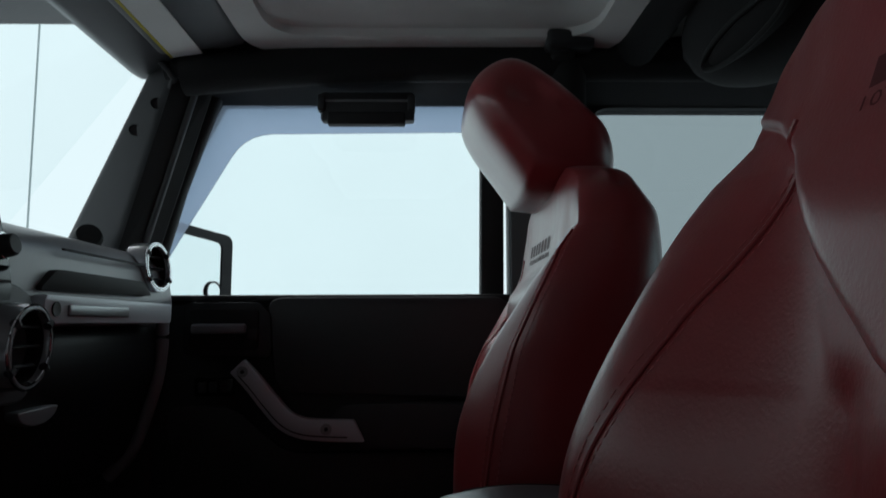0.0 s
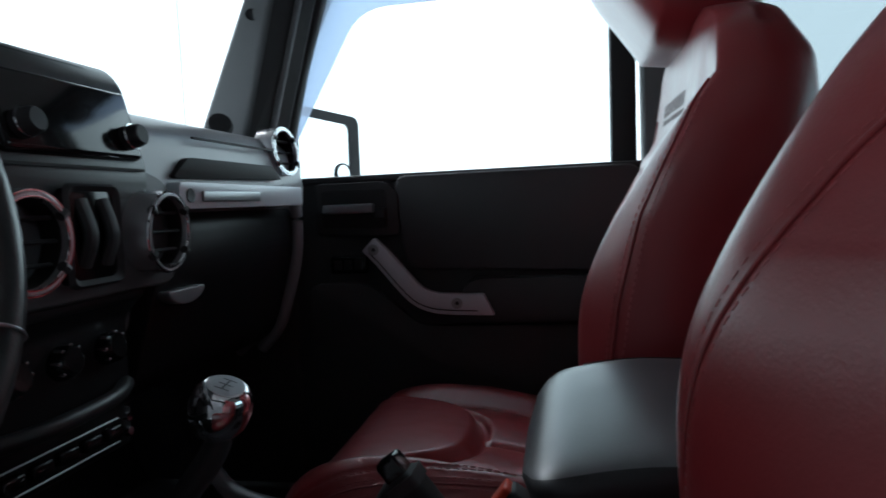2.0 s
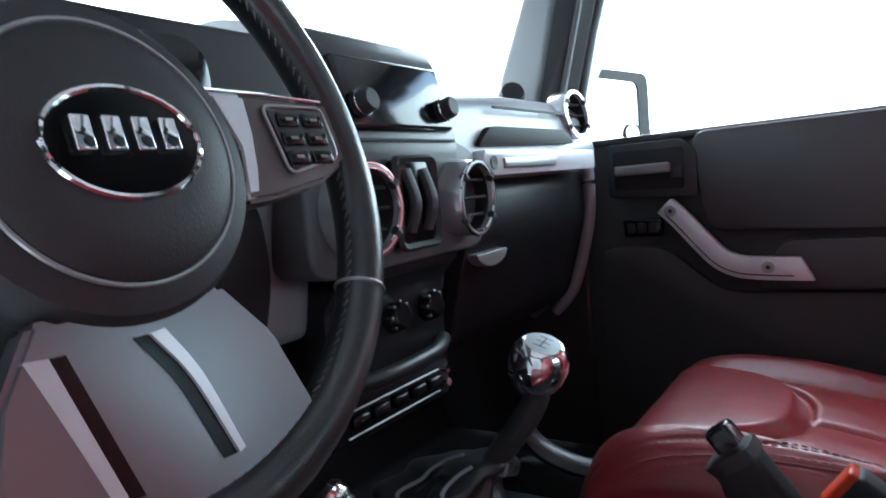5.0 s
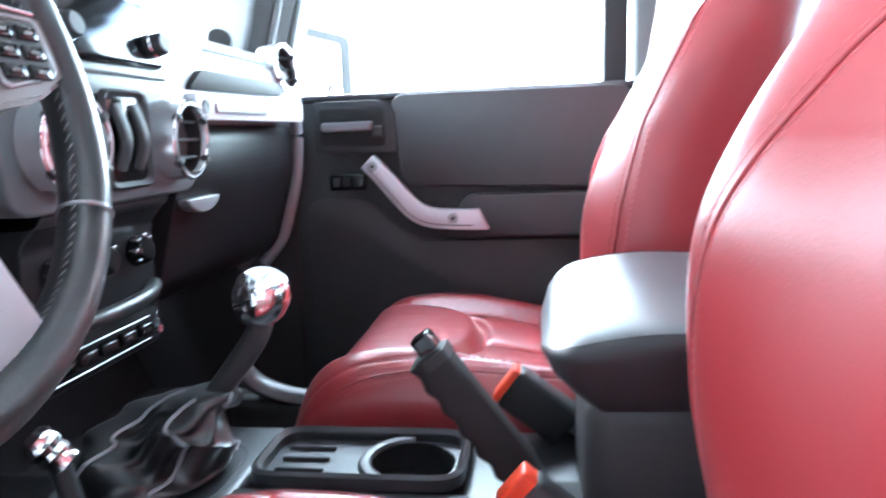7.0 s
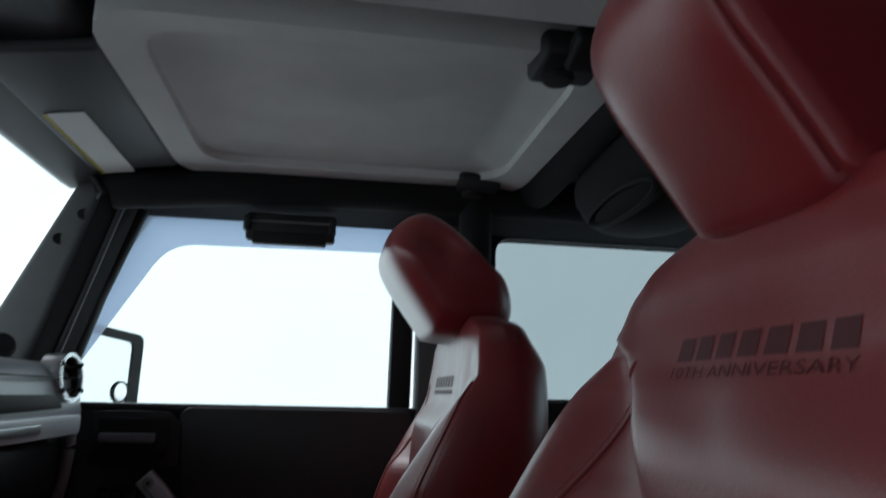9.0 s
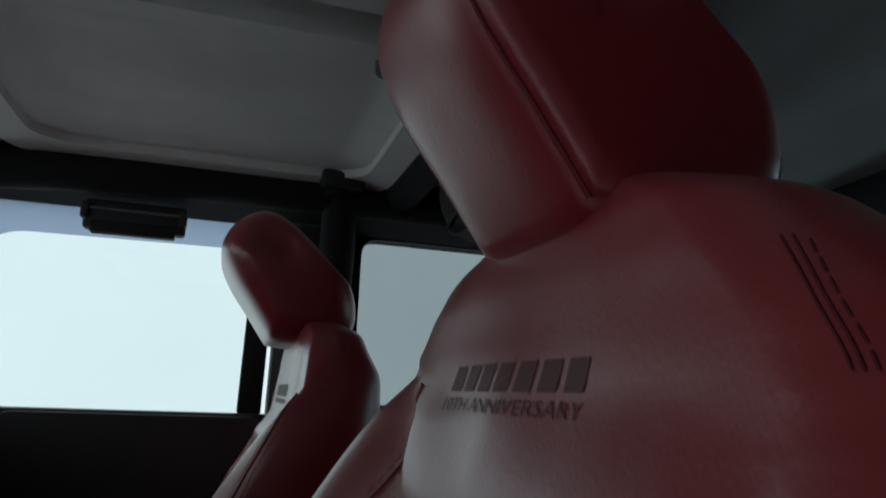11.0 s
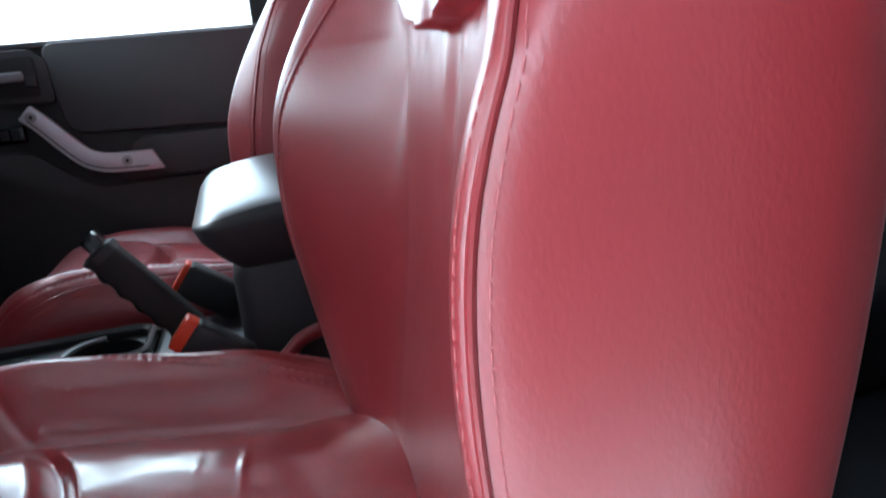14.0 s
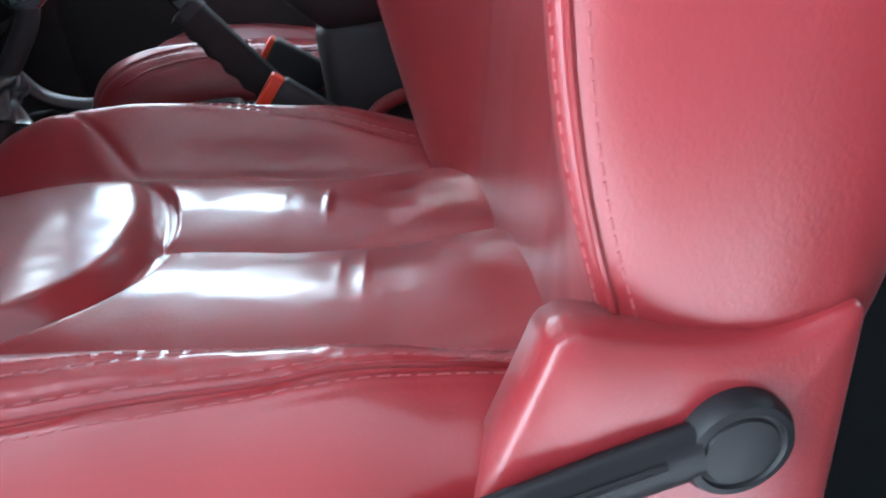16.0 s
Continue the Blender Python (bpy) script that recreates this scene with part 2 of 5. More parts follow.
def prism(poly, lo, hi, axis="y", r=0.0, seg=2, bm=None):
    """Polygon (in the two other axes, in xyz order) drawn out from lo to hi along axis, edges rounded by r."""
    one = bmesh.new()

    def at(p, v):
        return {"x": (v, p[0], p[1]), "y": (p[0], v, p[1]), "z": (p[0], p[1], v)}[axis]
    a = [one.verts.new(at(p, lo)) for p in poly]
    b = [one.verts.new(at(p, hi)) for p in poly]
    one.faces.new(a[::-1])
    one.faces.new(b)
    for i in range(len(poly)):
        j = (i + 1) % len(poly)
        one.faces.new((a[i], a[j], b[j], b[i]))
    bmesh.ops.recalc_face_normals(one, faces=one.faces)
    if r > 0:
        bmesh.ops.bevel(one, geom=list(one.edges), offset=r, segments=seg, profile=0.5, affect="EDGES", clamp_overlap=True)
    return join(bm, one)


def spline(pts, n=8):
    """Smooth curve through points (Catmull-Rom)."""
    P = [Vector(p) for p in pts]
    P = [2 * P[0] - P[1]] + P + [2 * P[-1] - P[-2]]
    out = []
    for k in range(1, len(P) - 2):
        for i in range(n):
            t = i / n
            a, b, c, d = P[k - 1:k + 3]
            out.append(0.5 * (2 * b + (c - a) * t + (2 * a - 5 * b + 4 * c - d) * t * t + (3 * b - a - 3 * c + d) * t ** 3))
    return out + [P[-2]]


def tube(pts, radius, n=12, bm=None, flat=1.0, up=(0, 0, 1), caps=True):
    """Round rod along points; radius: a number or one per point; flat: width over height of its section."""
    P = [Vector(p) for p in pts]
    rings = []
    for i, p in enumerate(P):
        d = (P[min(i + 1, len(P) - 1)] - P[max(i - 1, 0)]).normalized()
        side = d.cross(Vector(up))
        if side.length < 1e-4:
            side = d.cross(Vector((1, 0, 0)))
        side.normalize()
        top = side.cross(d).normalized()
        r = radius[i] if isinstance(radius, (list, tuple)) else radius
        rings.append([p + side * (math.cos(a) * r * flat) + top * (math.sin(a) * r) for a in (k * math.tau / n for k in range(n))])
    return loft(rings, caps=caps, bm=bm)


def lathe(profile, c, axis=(0, 0, 1), n=28, bm=None, caps=True):
    """Profile of (radius, height) turned round an axis through c."""
    q = Vector(axis).normalized().to_track_quat("Z", "Y")
    rings = []
    for r, h in profile:
        rings.append([Vector(c) + q @ Vector((max(r, 1e-4) * math.cos(a), max(r, 1e-4) * math.sin(a), h)) for a in (k * math.tau / n for k in range(n))])
    return loft(rings, bm=bm, caps=caps)


def ring(c, axis, major, minor, n=48, k=10, bm=None, squash=1.0, arc=(0, 360)):
    q = Vector(axis).normalized().to_track_quat("Z", "Y")
    full = arc[1] - arc[0] >= 360
    rows = []
    steps = n if full else n + 1
    for i in range(steps):
        a = radians(arc[0] + (arc[1] - arc[0]) * i / n)
        rows.append([Vector(c) + q @ Vector(((major + minor * math.cos(b)) * math.cos(a), (major + minor * math.cos(b)) * math.sin(a), minor * squash * math.sin(b)))
                     for b in (j * math.tau / k for j in range(k))])
    if full:
        rows.append(rows[0])
    bm = loft(rows, caps=not full, bm=bm)
    if full:
        bmesh.ops.remove_doubles(bm, verts=bm.verts, dist=1e-5)
    return bm


def sstep(a, b, x):
    t = min(1.0, max(0.0, (x - a) / (b - a)))
    return t * t * (3 - 2 * t)


_TABLES = {}


def lerp_table(tab, x):
    """Value of a table of (x, y) at x, with its corners smoothed away."""
    key = id(tab)
    if key not in _TABLES:
        xs = np.linspace(tab[0][0], tab[-1][0], 600)
        ys = np.interp(xs, [p[0] for p in tab], [p[1] for p in tab])
        w = np.exp(-np.linspace(-2.5, 2.5, 31) ** 2)
        pad = np.concatenate([2 * ys[0] - ys[15:0:-1], ys, 2 * ys[-1] - ys[-2:-17:-1]])
        _TABLES[key] = (xs[0], xs[1] - xs[0], np.convolve(pad, w / w.sum(), "valid").tolist())
    x0, dx, ys = _TABLES[key]
    f = (x - x0) / dx
    if f <= 0:
        return ys[0]
    if f >= 599:
        return ys[-1]
    i = int(f)
    return ys[i] + (ys[i + 1] - ys[i]) * (f - i)


def round_poly(corners, r, n=5):
    """Corners of a flat polygon rounded by radius r."""
    out = []
    k = len(corners)
    for i in range(k):
        p, a, b = Vector(corners[i]), Vector(corners[i - 1]), Vector(corners[(i + 1) % k])
        u, v = (a - p), (b - p)
        d = min(r, u.length * 0.45, v.length * 0.45)
        s, e = p + u.normalized() * d, p + v.normalized() * d
        for j in range(n + 1):
            t = j / n
            out.append(tuple((1 - t) ** 2 * s + 2 * t * (1 - t) * p + t * t * e))
    return out


def lettering(text, width, height, at):
    """Words as thin faces, laid on a surface by at(across, up)."""
    curve = bpy.data.curves.new("lettering", "FONT")
    curve.body, curve.resolution_u = text, 2
    ob = bpy.data.objects.new("lettering", curve)
    me = ob.to_mesh()
    bm = bmesh.new()
    bm.from_mesh(me)
    ob.to_mesh_clear()
    bpy.data.objects.remove(ob)
    bpy.data.curves.remove(curve)
    x0, x1 = min(v.co.x for v in bm.verts), max(v.co.x for v in bm.verts)
    y0, y1 = min(v.co.y for v in bm.verts), max(v.co.y for v in bm.verts)
    for v in bm.verts:
        v.co = at(((v.co.x - x0) / (x1 - x0) - 0.5) * width, ((v.co.y - y0) / (y1 - y0) - 0.5) * height)
    return bm


# ---- setting ----
YC = 0.767          # middle of the cabin
DRIVER_Y, PASS_Y = 0.383, 1.139
SILL = 0.625

# bright hall outside; the walls themselves emit the light for the windows
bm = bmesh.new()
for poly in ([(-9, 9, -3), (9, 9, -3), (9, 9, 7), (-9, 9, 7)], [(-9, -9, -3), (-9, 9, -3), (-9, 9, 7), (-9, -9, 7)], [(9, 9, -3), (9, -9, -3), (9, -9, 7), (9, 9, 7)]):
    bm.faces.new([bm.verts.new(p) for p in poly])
tagged(part("backdrop", bm, WALLGLOW, thing("backdrop_hall", (0, 9, -3), "bright pale white hall walls all round outside, made to glow", "backdrop", kind="structure"), smooth=False), kind="structure")
# unseen wall, added to keep light off the driver's seat side
bm = bmesh.new()
bm.faces.new([bm.verts.new(p) for p in ((9, -1.25, -0.7), (-1.8, -1.25, -0.7), (-1.8, -1.25, 7), (9, -1.25, 7))])
tagged(part("backdrop", bm, BLOCKWALL, thing("backdrop_light_block", (0, -1.25, -0.7), "unseen dark wall added on the open door side to block light", "backdrop", kind="structure"), smooth=False), kind="structure")
solo("backdrop_seam", rbox((-5.21, 8.97, 2.0), (0.022, 0.02, 10), 0.004, 1), SEAM, "thin grey upright joint in the white hall wall", "wall joint", kind="structure")
solo("ground", rbox((0, 0, -0.66), (40, 40, 0.05), 0), material("pale_concrete", (0.80, 0.81, 0.81), 0.7, stain=0.2, stain_size=0.6), "pale smooth concrete ground under the vehicle", "ground", kind="structure")

# floor pan with tunnel
bm = prism([(-1.15, -0.02), (1.2, -0.02), (1.2, 0.02), (-1.0, 0.02), (-1.12, 0.30), (-1.12, 0.68), (-1.15, 0.68)], 0.02, 1.52, "y", 0.008)
prism(round_poly([(YC - 0.17, 0.02), (YC - 0.12, 0.15), (YC + 0.12, 0.15), (YC + 0.17, 0.02)], 0.04), -1.1, 1.15, "x", 0, bm=bm)
solo("floor", bm, CARPET, "black carpeted cabin floor with raised centre tunnel", "floor", kind="structure")

# roof: light grey removable panels over dark frame
def roof_panel(name, x0, x1, y0, y1, z, label):
    t = thing(name, ((x0 + x1) / 2, (y0 + y1) / 2, z), label, "roof panel", "roof panels")
    lip = round_poly([(x0, y0), (x1, y0), (x1, y1), (x0, y1)], 0.09, 6)
    inn = round_poly([(x0 + 0.05, y0 + 0.05), (x1 - 0.05, y0 + 0.05), (x1 - 0.05, y1 - 0.06), (x0 + 0.05, y1 - 0.06)], 0.08, 6)
    rings = [[(x, y, z + 0.05) for x, y in lip], [(x, y, z - 0.005) for x, y in lip], [(x * 0.99 + inn[i][0] * 0.01, y, z - 0.012) for i, (x, y) in enumerate(lip)],
             [(x, y, z - 0.004) for x, y in inn], [(x, y, z + 0.012) for x, y in inn]]
    cx, cy = (x0 + x1) / 2, (y0 + y1) / 2
    for k in range(1, 24):
        s = 1 - k / 24
        row = [(cx + (x - cx) * s, cy + (y - cy) * s) for x, y in inn]
        rings.append([(x, y, z + 0.012 + 0.016 * sstep(0, 5, k) + 0.0055 * math.sin((y - cy) * 34 + 1.2 * math.sin(x * 5)) * sstep(0, 6, k)) for x, y in row])
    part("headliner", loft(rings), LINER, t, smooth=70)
    part("shell", rbox((cx, cy, z + 0.075), (x1 - x0 + 0.06, y1 - y0 + 0.06, 0.03), 0.01), BLACK, t)
    return t


ceil = thing("ceiling", (0, YC, 1.1), "black roof frame round grey roof panels", "ceiling", kind="structure")

# ---- seats ----
ZK = (0.16, 0.25, 0.33, 0.40, 0.48, 0.54, 0.58, 0.62, 0.65, 0.68, 0.705, 0.73, 0.75, 0.768)


def over_z(*vals):
    """Values at the heights ZK as a dense table, rounded off below the shoulder."""
    zs = np.linspace(ZK[0], ZK[-1], 153)
    v = np.interp(zs, ZK, vals)
    w = np.exp(-0.5 * (np.arange(-18, 19) / 6.5) ** 2)
    pad = np.concatenate([2 * v[0] - v[18:0:-1], v, 2 * v[-1] - v[-2:-20:-1]])
    soft = np.convolve(pad, w / w.sum(), "valid")
    k = np.clip((zs - 0.67) / 0.05, 0, 1)
    return list(zip(zs.tolist(), (soft * (1 - k) + v * k).tolist()))


FRONT_X = over_z(-0.018, -0.001, 0.012, 0.024, 0.036, 0.045, 0.051, 0.0587, 0.0637, 0.0686, 0.072, 0.0738, 0.0784, 0.0873)
WIDE_IN = over_z(0.215, 0.254, 0.267, 0.277, 0.285, 0.293, 0.297, 0.291, 0.282, 0.264, 0.246, 0.224, 0.189, 0.106)
WIDE_OUT = over_z(0.225, 0.256, 0.264, 0.267, 0.267, 0.266, 0.266, 0.258, 0.246, 0.222, 0.191, 0.154, 0.130, 0.075)
SLIM = over_z(0.215, 0.254, 0.262, 0.266, 0.266, 0.266, 0.266, 0.262, 0.256, 0.245, 0.230, 0.205, 0.170, 0.09)
BOLSTER = over_z(0.014, 0.0506, 0.0765, 0.0967, 0.1065, 0.0850, 0.0660, 0.048, 0.034, 0.022, 0.011, 0.005, 0.002, 0.0)
BOLSTER_OUT = over_z(0.006, 0.012, 0.044, 0.062, 0.068, 0.046, 0.032, 0.023, 0.0105, 0.001, 0.0, 0.0, 0.0, 0.0)
SHIELD_IN = [(0.532, 0.0), (0.539, 0.050), (0.556, 0.076), (0.58, 0.100), (0.60, 0.117), (0.63, 0.134), (0.66, 0.155), (0.685, 0.187), (0.70, 0.23), (0.71, 0.30)]
SHIELD_SLIM = [(0.532, 0.0), (0.539, 0.045), (0.556, 0.070), (0.58, 0.092), (0.60, 0.106), (0.63, 0.118), (0.66, 0.138), (0.685, 0.172), (0.70, 0.22), (0.71, 0.30)]
SHIELD_OUT = [(0.530, 0.0), (0.535, 0.050), (0.545, 0.080), (0.558, 0.106), (0.575, 0.124), (0.600, 0.139), (0.620, 0.150), (0.640, 0.160), (0.655, 0.168), (0.665, 0.178), (0.674, 0.190), (0.682, 0.207), (0.690, 0.235), (0.70, 0.30)]
DEPTH = [(0.16, 0.166), (0.30, 0.153), (0.45, 0.143), (0.60, 0.126), (0.70, 0.115), (0.745, 0.085), (0.768, 0.04)]
SEAM_OUT = [(0.20, 0.244), (0.30, 0.246), (0.40, 0.248), (0.48, 0.248), (0.51, 0.246), (0.53, 0.237), (0.55, 0.225), (0.57, 0.215), (0.60, 0.208), (0.62, 0.206), (0.64, 0.206), (0.66, 0.207), (0.68, 0.211), (0.70, 0.212)]
SEAM_IN = [(0.20, 0.225), (0.40, 0.212), (0.50, 0.206), (0.55, 0.200), (0.58, 0.194), (0.607, 0.182), (0.644, 0.166), (0.70, 0.140)]
SLIM_SEAM_X = [(0.20, -0.055), (0.38, -0.034), (0.468, -0.021), (0.524, -0.007), (0.56, 0.002), (0.60, 0.020), (0.631, 0.036), (0.68, 0.062), (0.74, 0.085)]
RUN_OUT = [(0.585, 0.0), (0.61, 0.003), (0.625, 0.0065), (0.64, 0.0092), (0.65, 0.0080), (0.66, 0.0050), (0.67, 0.0020), (0.68, 0.0)]
LEAN = 0.010                                  # the backrest's top leans a little to the car's middle


def half(o, z, slim):
    return lerp_table(SLIM if slim else (WIDE_IN if o > 0 else WIDE_OUT), z)


def seam_at(side, z, slim):
    if slim:
        return lerp_table(SLIM, z) - 0.0135 if side > 0 else lerp_table(SEAM_IN, z) * 0.97
    return lerp_table(SEAM_IN if side > 0 else SEAM_OUT, z)


def back_shape(o, z, slim=False):
    """x of the backrest's front at the side place o (+ to the car's middle) and height z."""
    w, d = half(o, z, slim), lerp_table(DEPTH, z)
    a = abs(o)
    u = min(1.0, a / w)
    s = lerp_table((SHIELD_SLIM if slim else SHIELD_IN) if o > 0 else SHIELD_OUT, z)
    x = lerp_table(FRONT_X, z)
    up = sstep(0.38, 0.62, z)
    lo, hi = ((0.24 + 0.18 * up) if o > 0 else 0.36) * w, min(s + 0.004, 0.75 * w)
    lo = 0.5 * (lo + hi + math.hypot(lo - hi, 0.022))
    if o > 0 or slim:
        x -= lerp_table(BOLSTER if o > 0 else BOLSTER_OUT, z) * sstep(0.0, 1.0, (a - lo) / ((0.56 - 0.18 * up) * w))
        if o > 0 and slim:                    # rolls back to its seam, then turns into the flat side
            x += max(0.0, lerp_table(SLIM_SEAM_X, z) - lerp_table(FRONT_X, z) + lerp_table(BOLSTER, z)) * max(0.0, (a / w - 0.60) / 0.35) ** 1.8
            x += 0.40 * d * (1 - max(0.0, 1 - max(0.0, (a - w + 0.015) / 0.015) ** 2.0) ** 0.5)
        else:
            x += 0.47 * d * (1 - max(0.0, 1 - u ** 7.0) ** 0.5)
    else:                                     # the outer bolster is fullest at its seam and rolls back behind it
        q = min(lerp_table(SEAM_OUT, z), w - 0.008)
        swell = lerp_table(BOLSTER_OUT, z)
        r = min(1.0, max(0.0, (a - lo) / max(0.03, q - lo - 0.004)))
        high = sstep(0.50, 0.58, z)
        x -= swell * ((0.30 * r + 0.70 * sstep(0.0, 1.0, r)) * (1 - high) + (1 - (1 - r) ** 1.7) * high)
        turn = min(q - 0.010, (0.955 - 0.22 * sstep(0.60, 0.69, z)) * w)
        e = min(1.0, max(0.0, (a - turn) / (w - turn)))
        x += (0.47 * d + 0.7 * swell) * (1 - max(0.0, 1 - e ** 2.0) ** 0.5)
    k = s - a
    if k > 0:
        wide = 0.021 + 0.064 * sstep(0.625, 0.685, z) if o < 0 and not slim else 0.030
        x -= 0.0185 * (1 - (1 - min(1.0, k / wide)) ** 2.4) * (1 - (0.5 + 0.35 * sstep(0.02, -0.06, o)) * sstep(0.61, 0.68, z)) * (1 - (sstep(0.62, 0.66, z) if slim else sstep(0.655, 0.735, z)))
        if o > 0 and not slim:                # the panel's inner edge stands prouder
            x -= 0.006 * (1 - (1 - min(1.0, k / 0.022)) ** 2.4) * (1 - sstep(0.03, 0.12, k)) * sstep(0.56, 0.64, z) * (1 - sstep(0.63, 0.70, z))
    if o < 0 and not slim:                    # panel and bolster run together below the shoulder
        x -= lerp_table(RUN_OUT, z) * math.exp(-((a - min(s, 0.178) - 0.003) / 0.016) ** 2)
    if z > 0.53:
        x += (0.0016 if o > 0 else 0.0026) * math.exp(-(k / 0.007) ** 2) * (1 - (sstep(0.63, 0.655, z) if slim else sstep(0.655, 0.68, z) if o < 0 else sstep(0.672, 0.70, z))) * (1 - sstep(0.80, 0.95, u))
    folds = sstep(0.40, 0.50, z) * (1 - sstep(0.53, 0.56, z))
    x += folds * (0.0045 * math.exp(-((o + 0.027) / 0.010) ** 2) + 0.0040 * math.exp(-((o - 0.102) / 0.014) ** 2))
    if z < 0.69:
        x += 0.0016 * math.exp(-((a - seam_at(o, z, slim)) / 0.0055) ** 2) * (1 - sstep(0.66, 0.69, z))
    x += 0.0022 * noise.noise((o * 11, z * 7, 3.1)) + 0.0006 * noise.noise((o * 40, z * 16, 7.7)) * sstep(0.3, 0.5, u)
    # slight puckers under the upper panel and along the seams
    x += 0.0012 * noise.noise((o * 60, z * 22, 2.2)) * math.exp(-((z - 0.525) / 0.02) ** 2) * (1 - sstep(0.10, 0.14, a))
    return x


def back_front(o, z, slim=False):
    """The backrest's front, drawn smooth where panel and bolster meet below the outer shoulder."""
    x = back_shape(o, z, slim)
    if slim or o > -0.125 or not 0.638 < z < 0.702:
        return x
    soft = sstep(0.638, 0.656, z) * (1 - sstep(0.684, 0.702, z)) * sstep(-0.125, -0.145, o) * (1 - sstep(-0.186, -0.204, o))
    if soft <= 0.0:
        return x
    near = [back_shape(o + a * 0.009, z + b * 0.009) for a in (-1, 0, 1) for b in (-1, 0, 1)]
    return x + soft * (sum(near) / 9 - x)


def back_rear(o, z, slim=False):
    w, d = half(o, z, slim), lerp_table(DEPTH, z) - (0.008 * sstep(0.40, 0.52, z) * (1 - sstep(0.72, 0.765, z)) if slim else 0.009 * (1 - sstep(0.52, 0.62, z)))
    u = min(1.0, abs(o) / w)
    return lerp_table(FRONT_X, z) + d - 0.53 * d * (1 - max(0.0, 1 - u ** (8 if o > 0 or slim else 3.2)) ** 0.5)


def cush_rows(x):
    """Side places of the two seams that bound the gathered strip along the cushion."""
    return 0.181 - 0.155 * (x + 0.042), 0.213 - 0.12 * (x + 0.068)


def cush_top(x, o, nose=0.02, far=1.0):
    """Height of the seat cushion's top; far: how full the bolster on the door's side is."""
    u = min(1.0, abs(o) / 0.262)
    z = 0.206 + 0.034 * sstep(-0.07, -0.33, x)
    bol = 0.066 * (far if o < 0 else 1.0) * sstep(0.54, 0.82, u)
    bol *= 1 - 0.55 * sstep(-0.13, 0.02, x)
    bol *= 1 - 0.28 * sstep(-0.32 - nose, -0.44 - nose, x)
    z += bol
    if o > 0 and far == 1.0:
        edge = -0.250 - 0.085 * min(1.5, o / 0.19) ** 2.4 - x
    else:
        edge = -0.250 - 0.085 * min(1.6, abs(o) / 0.128) ** 3.4 - x          # how far inside the tongue-shaped front panel
    rim_fade = 1 - 0.92 * sstep(0.085, 0.150, o) if far == 1.0 else 1.0
    z += 0.020 * sstep(-0.003, 0.022, edge) * rim_fade
    z -= 0.0016 * math.exp(-((edge + 0.002) / 0.005) ** 2)
    pads = sstep(0.004, -0.014, edge)
    z += 0.012 * max(0.0, math.sin(min(math.pi, math.pi * abs(o) / 0.150))) ** 0.75 * pads
    z -= 0.004 * math.exp(-(o / 0.006) ** 2) * pads
    z -= 0.0035 * math.exp(-((abs(o) - 0.150) / 0.005) ** 2) * pads
    q1, q2 = cush_rows(x)
    for q in (q1, q2):
        z -= 0.0016 * math.exp(-((abs(o) - q) / 0.0024) ** 2)
    strip = sstep(q1 - 0.006, q1 + 0.003, abs(o)) * sstep(q2 + 0.012, q2, abs(o))
    if strip:
        z += strip * (0.0011 * noise.noise((x * 22 + abs(o) * 40, abs(o) * 270 + x * 34, 9.0)) + 0.0004 * noise.noise((x * 190, abs(o) * 170, 4.0)))
    z -= 0.075 * (1 - max(0.0, 1 - u ** 5.5) ** 0.5)
    z -= 0.12 * (1 - max(0.0, 1 - min(1.0, max(0.0, (-0.318 - nose - x) / 0.128)) ** 4.6) ** 0.5)
    z += 0.0022 * noise.noise((x * 13, o * 11, 1.7)) + 0.0005 * noise.noise((x * 40, o * 45, 5.2))
    # small creases pressed into the seat by use
    for cx0, co0, ln, h in ((-0.131, 0.068, 0.028, 0.0014), (-0.165, 0.072, 0.020, 0.0004), (-0.110, -0.055, 0.030, 0.0009), (-0.126, -0.048, 0.022, 0.0006)):
        z += h * math.exp(-((x - cx0 - 0.1 * (o - co0)) / 0.0035) ** 2 - ((o - co0) / ln) ** 2)
    return z


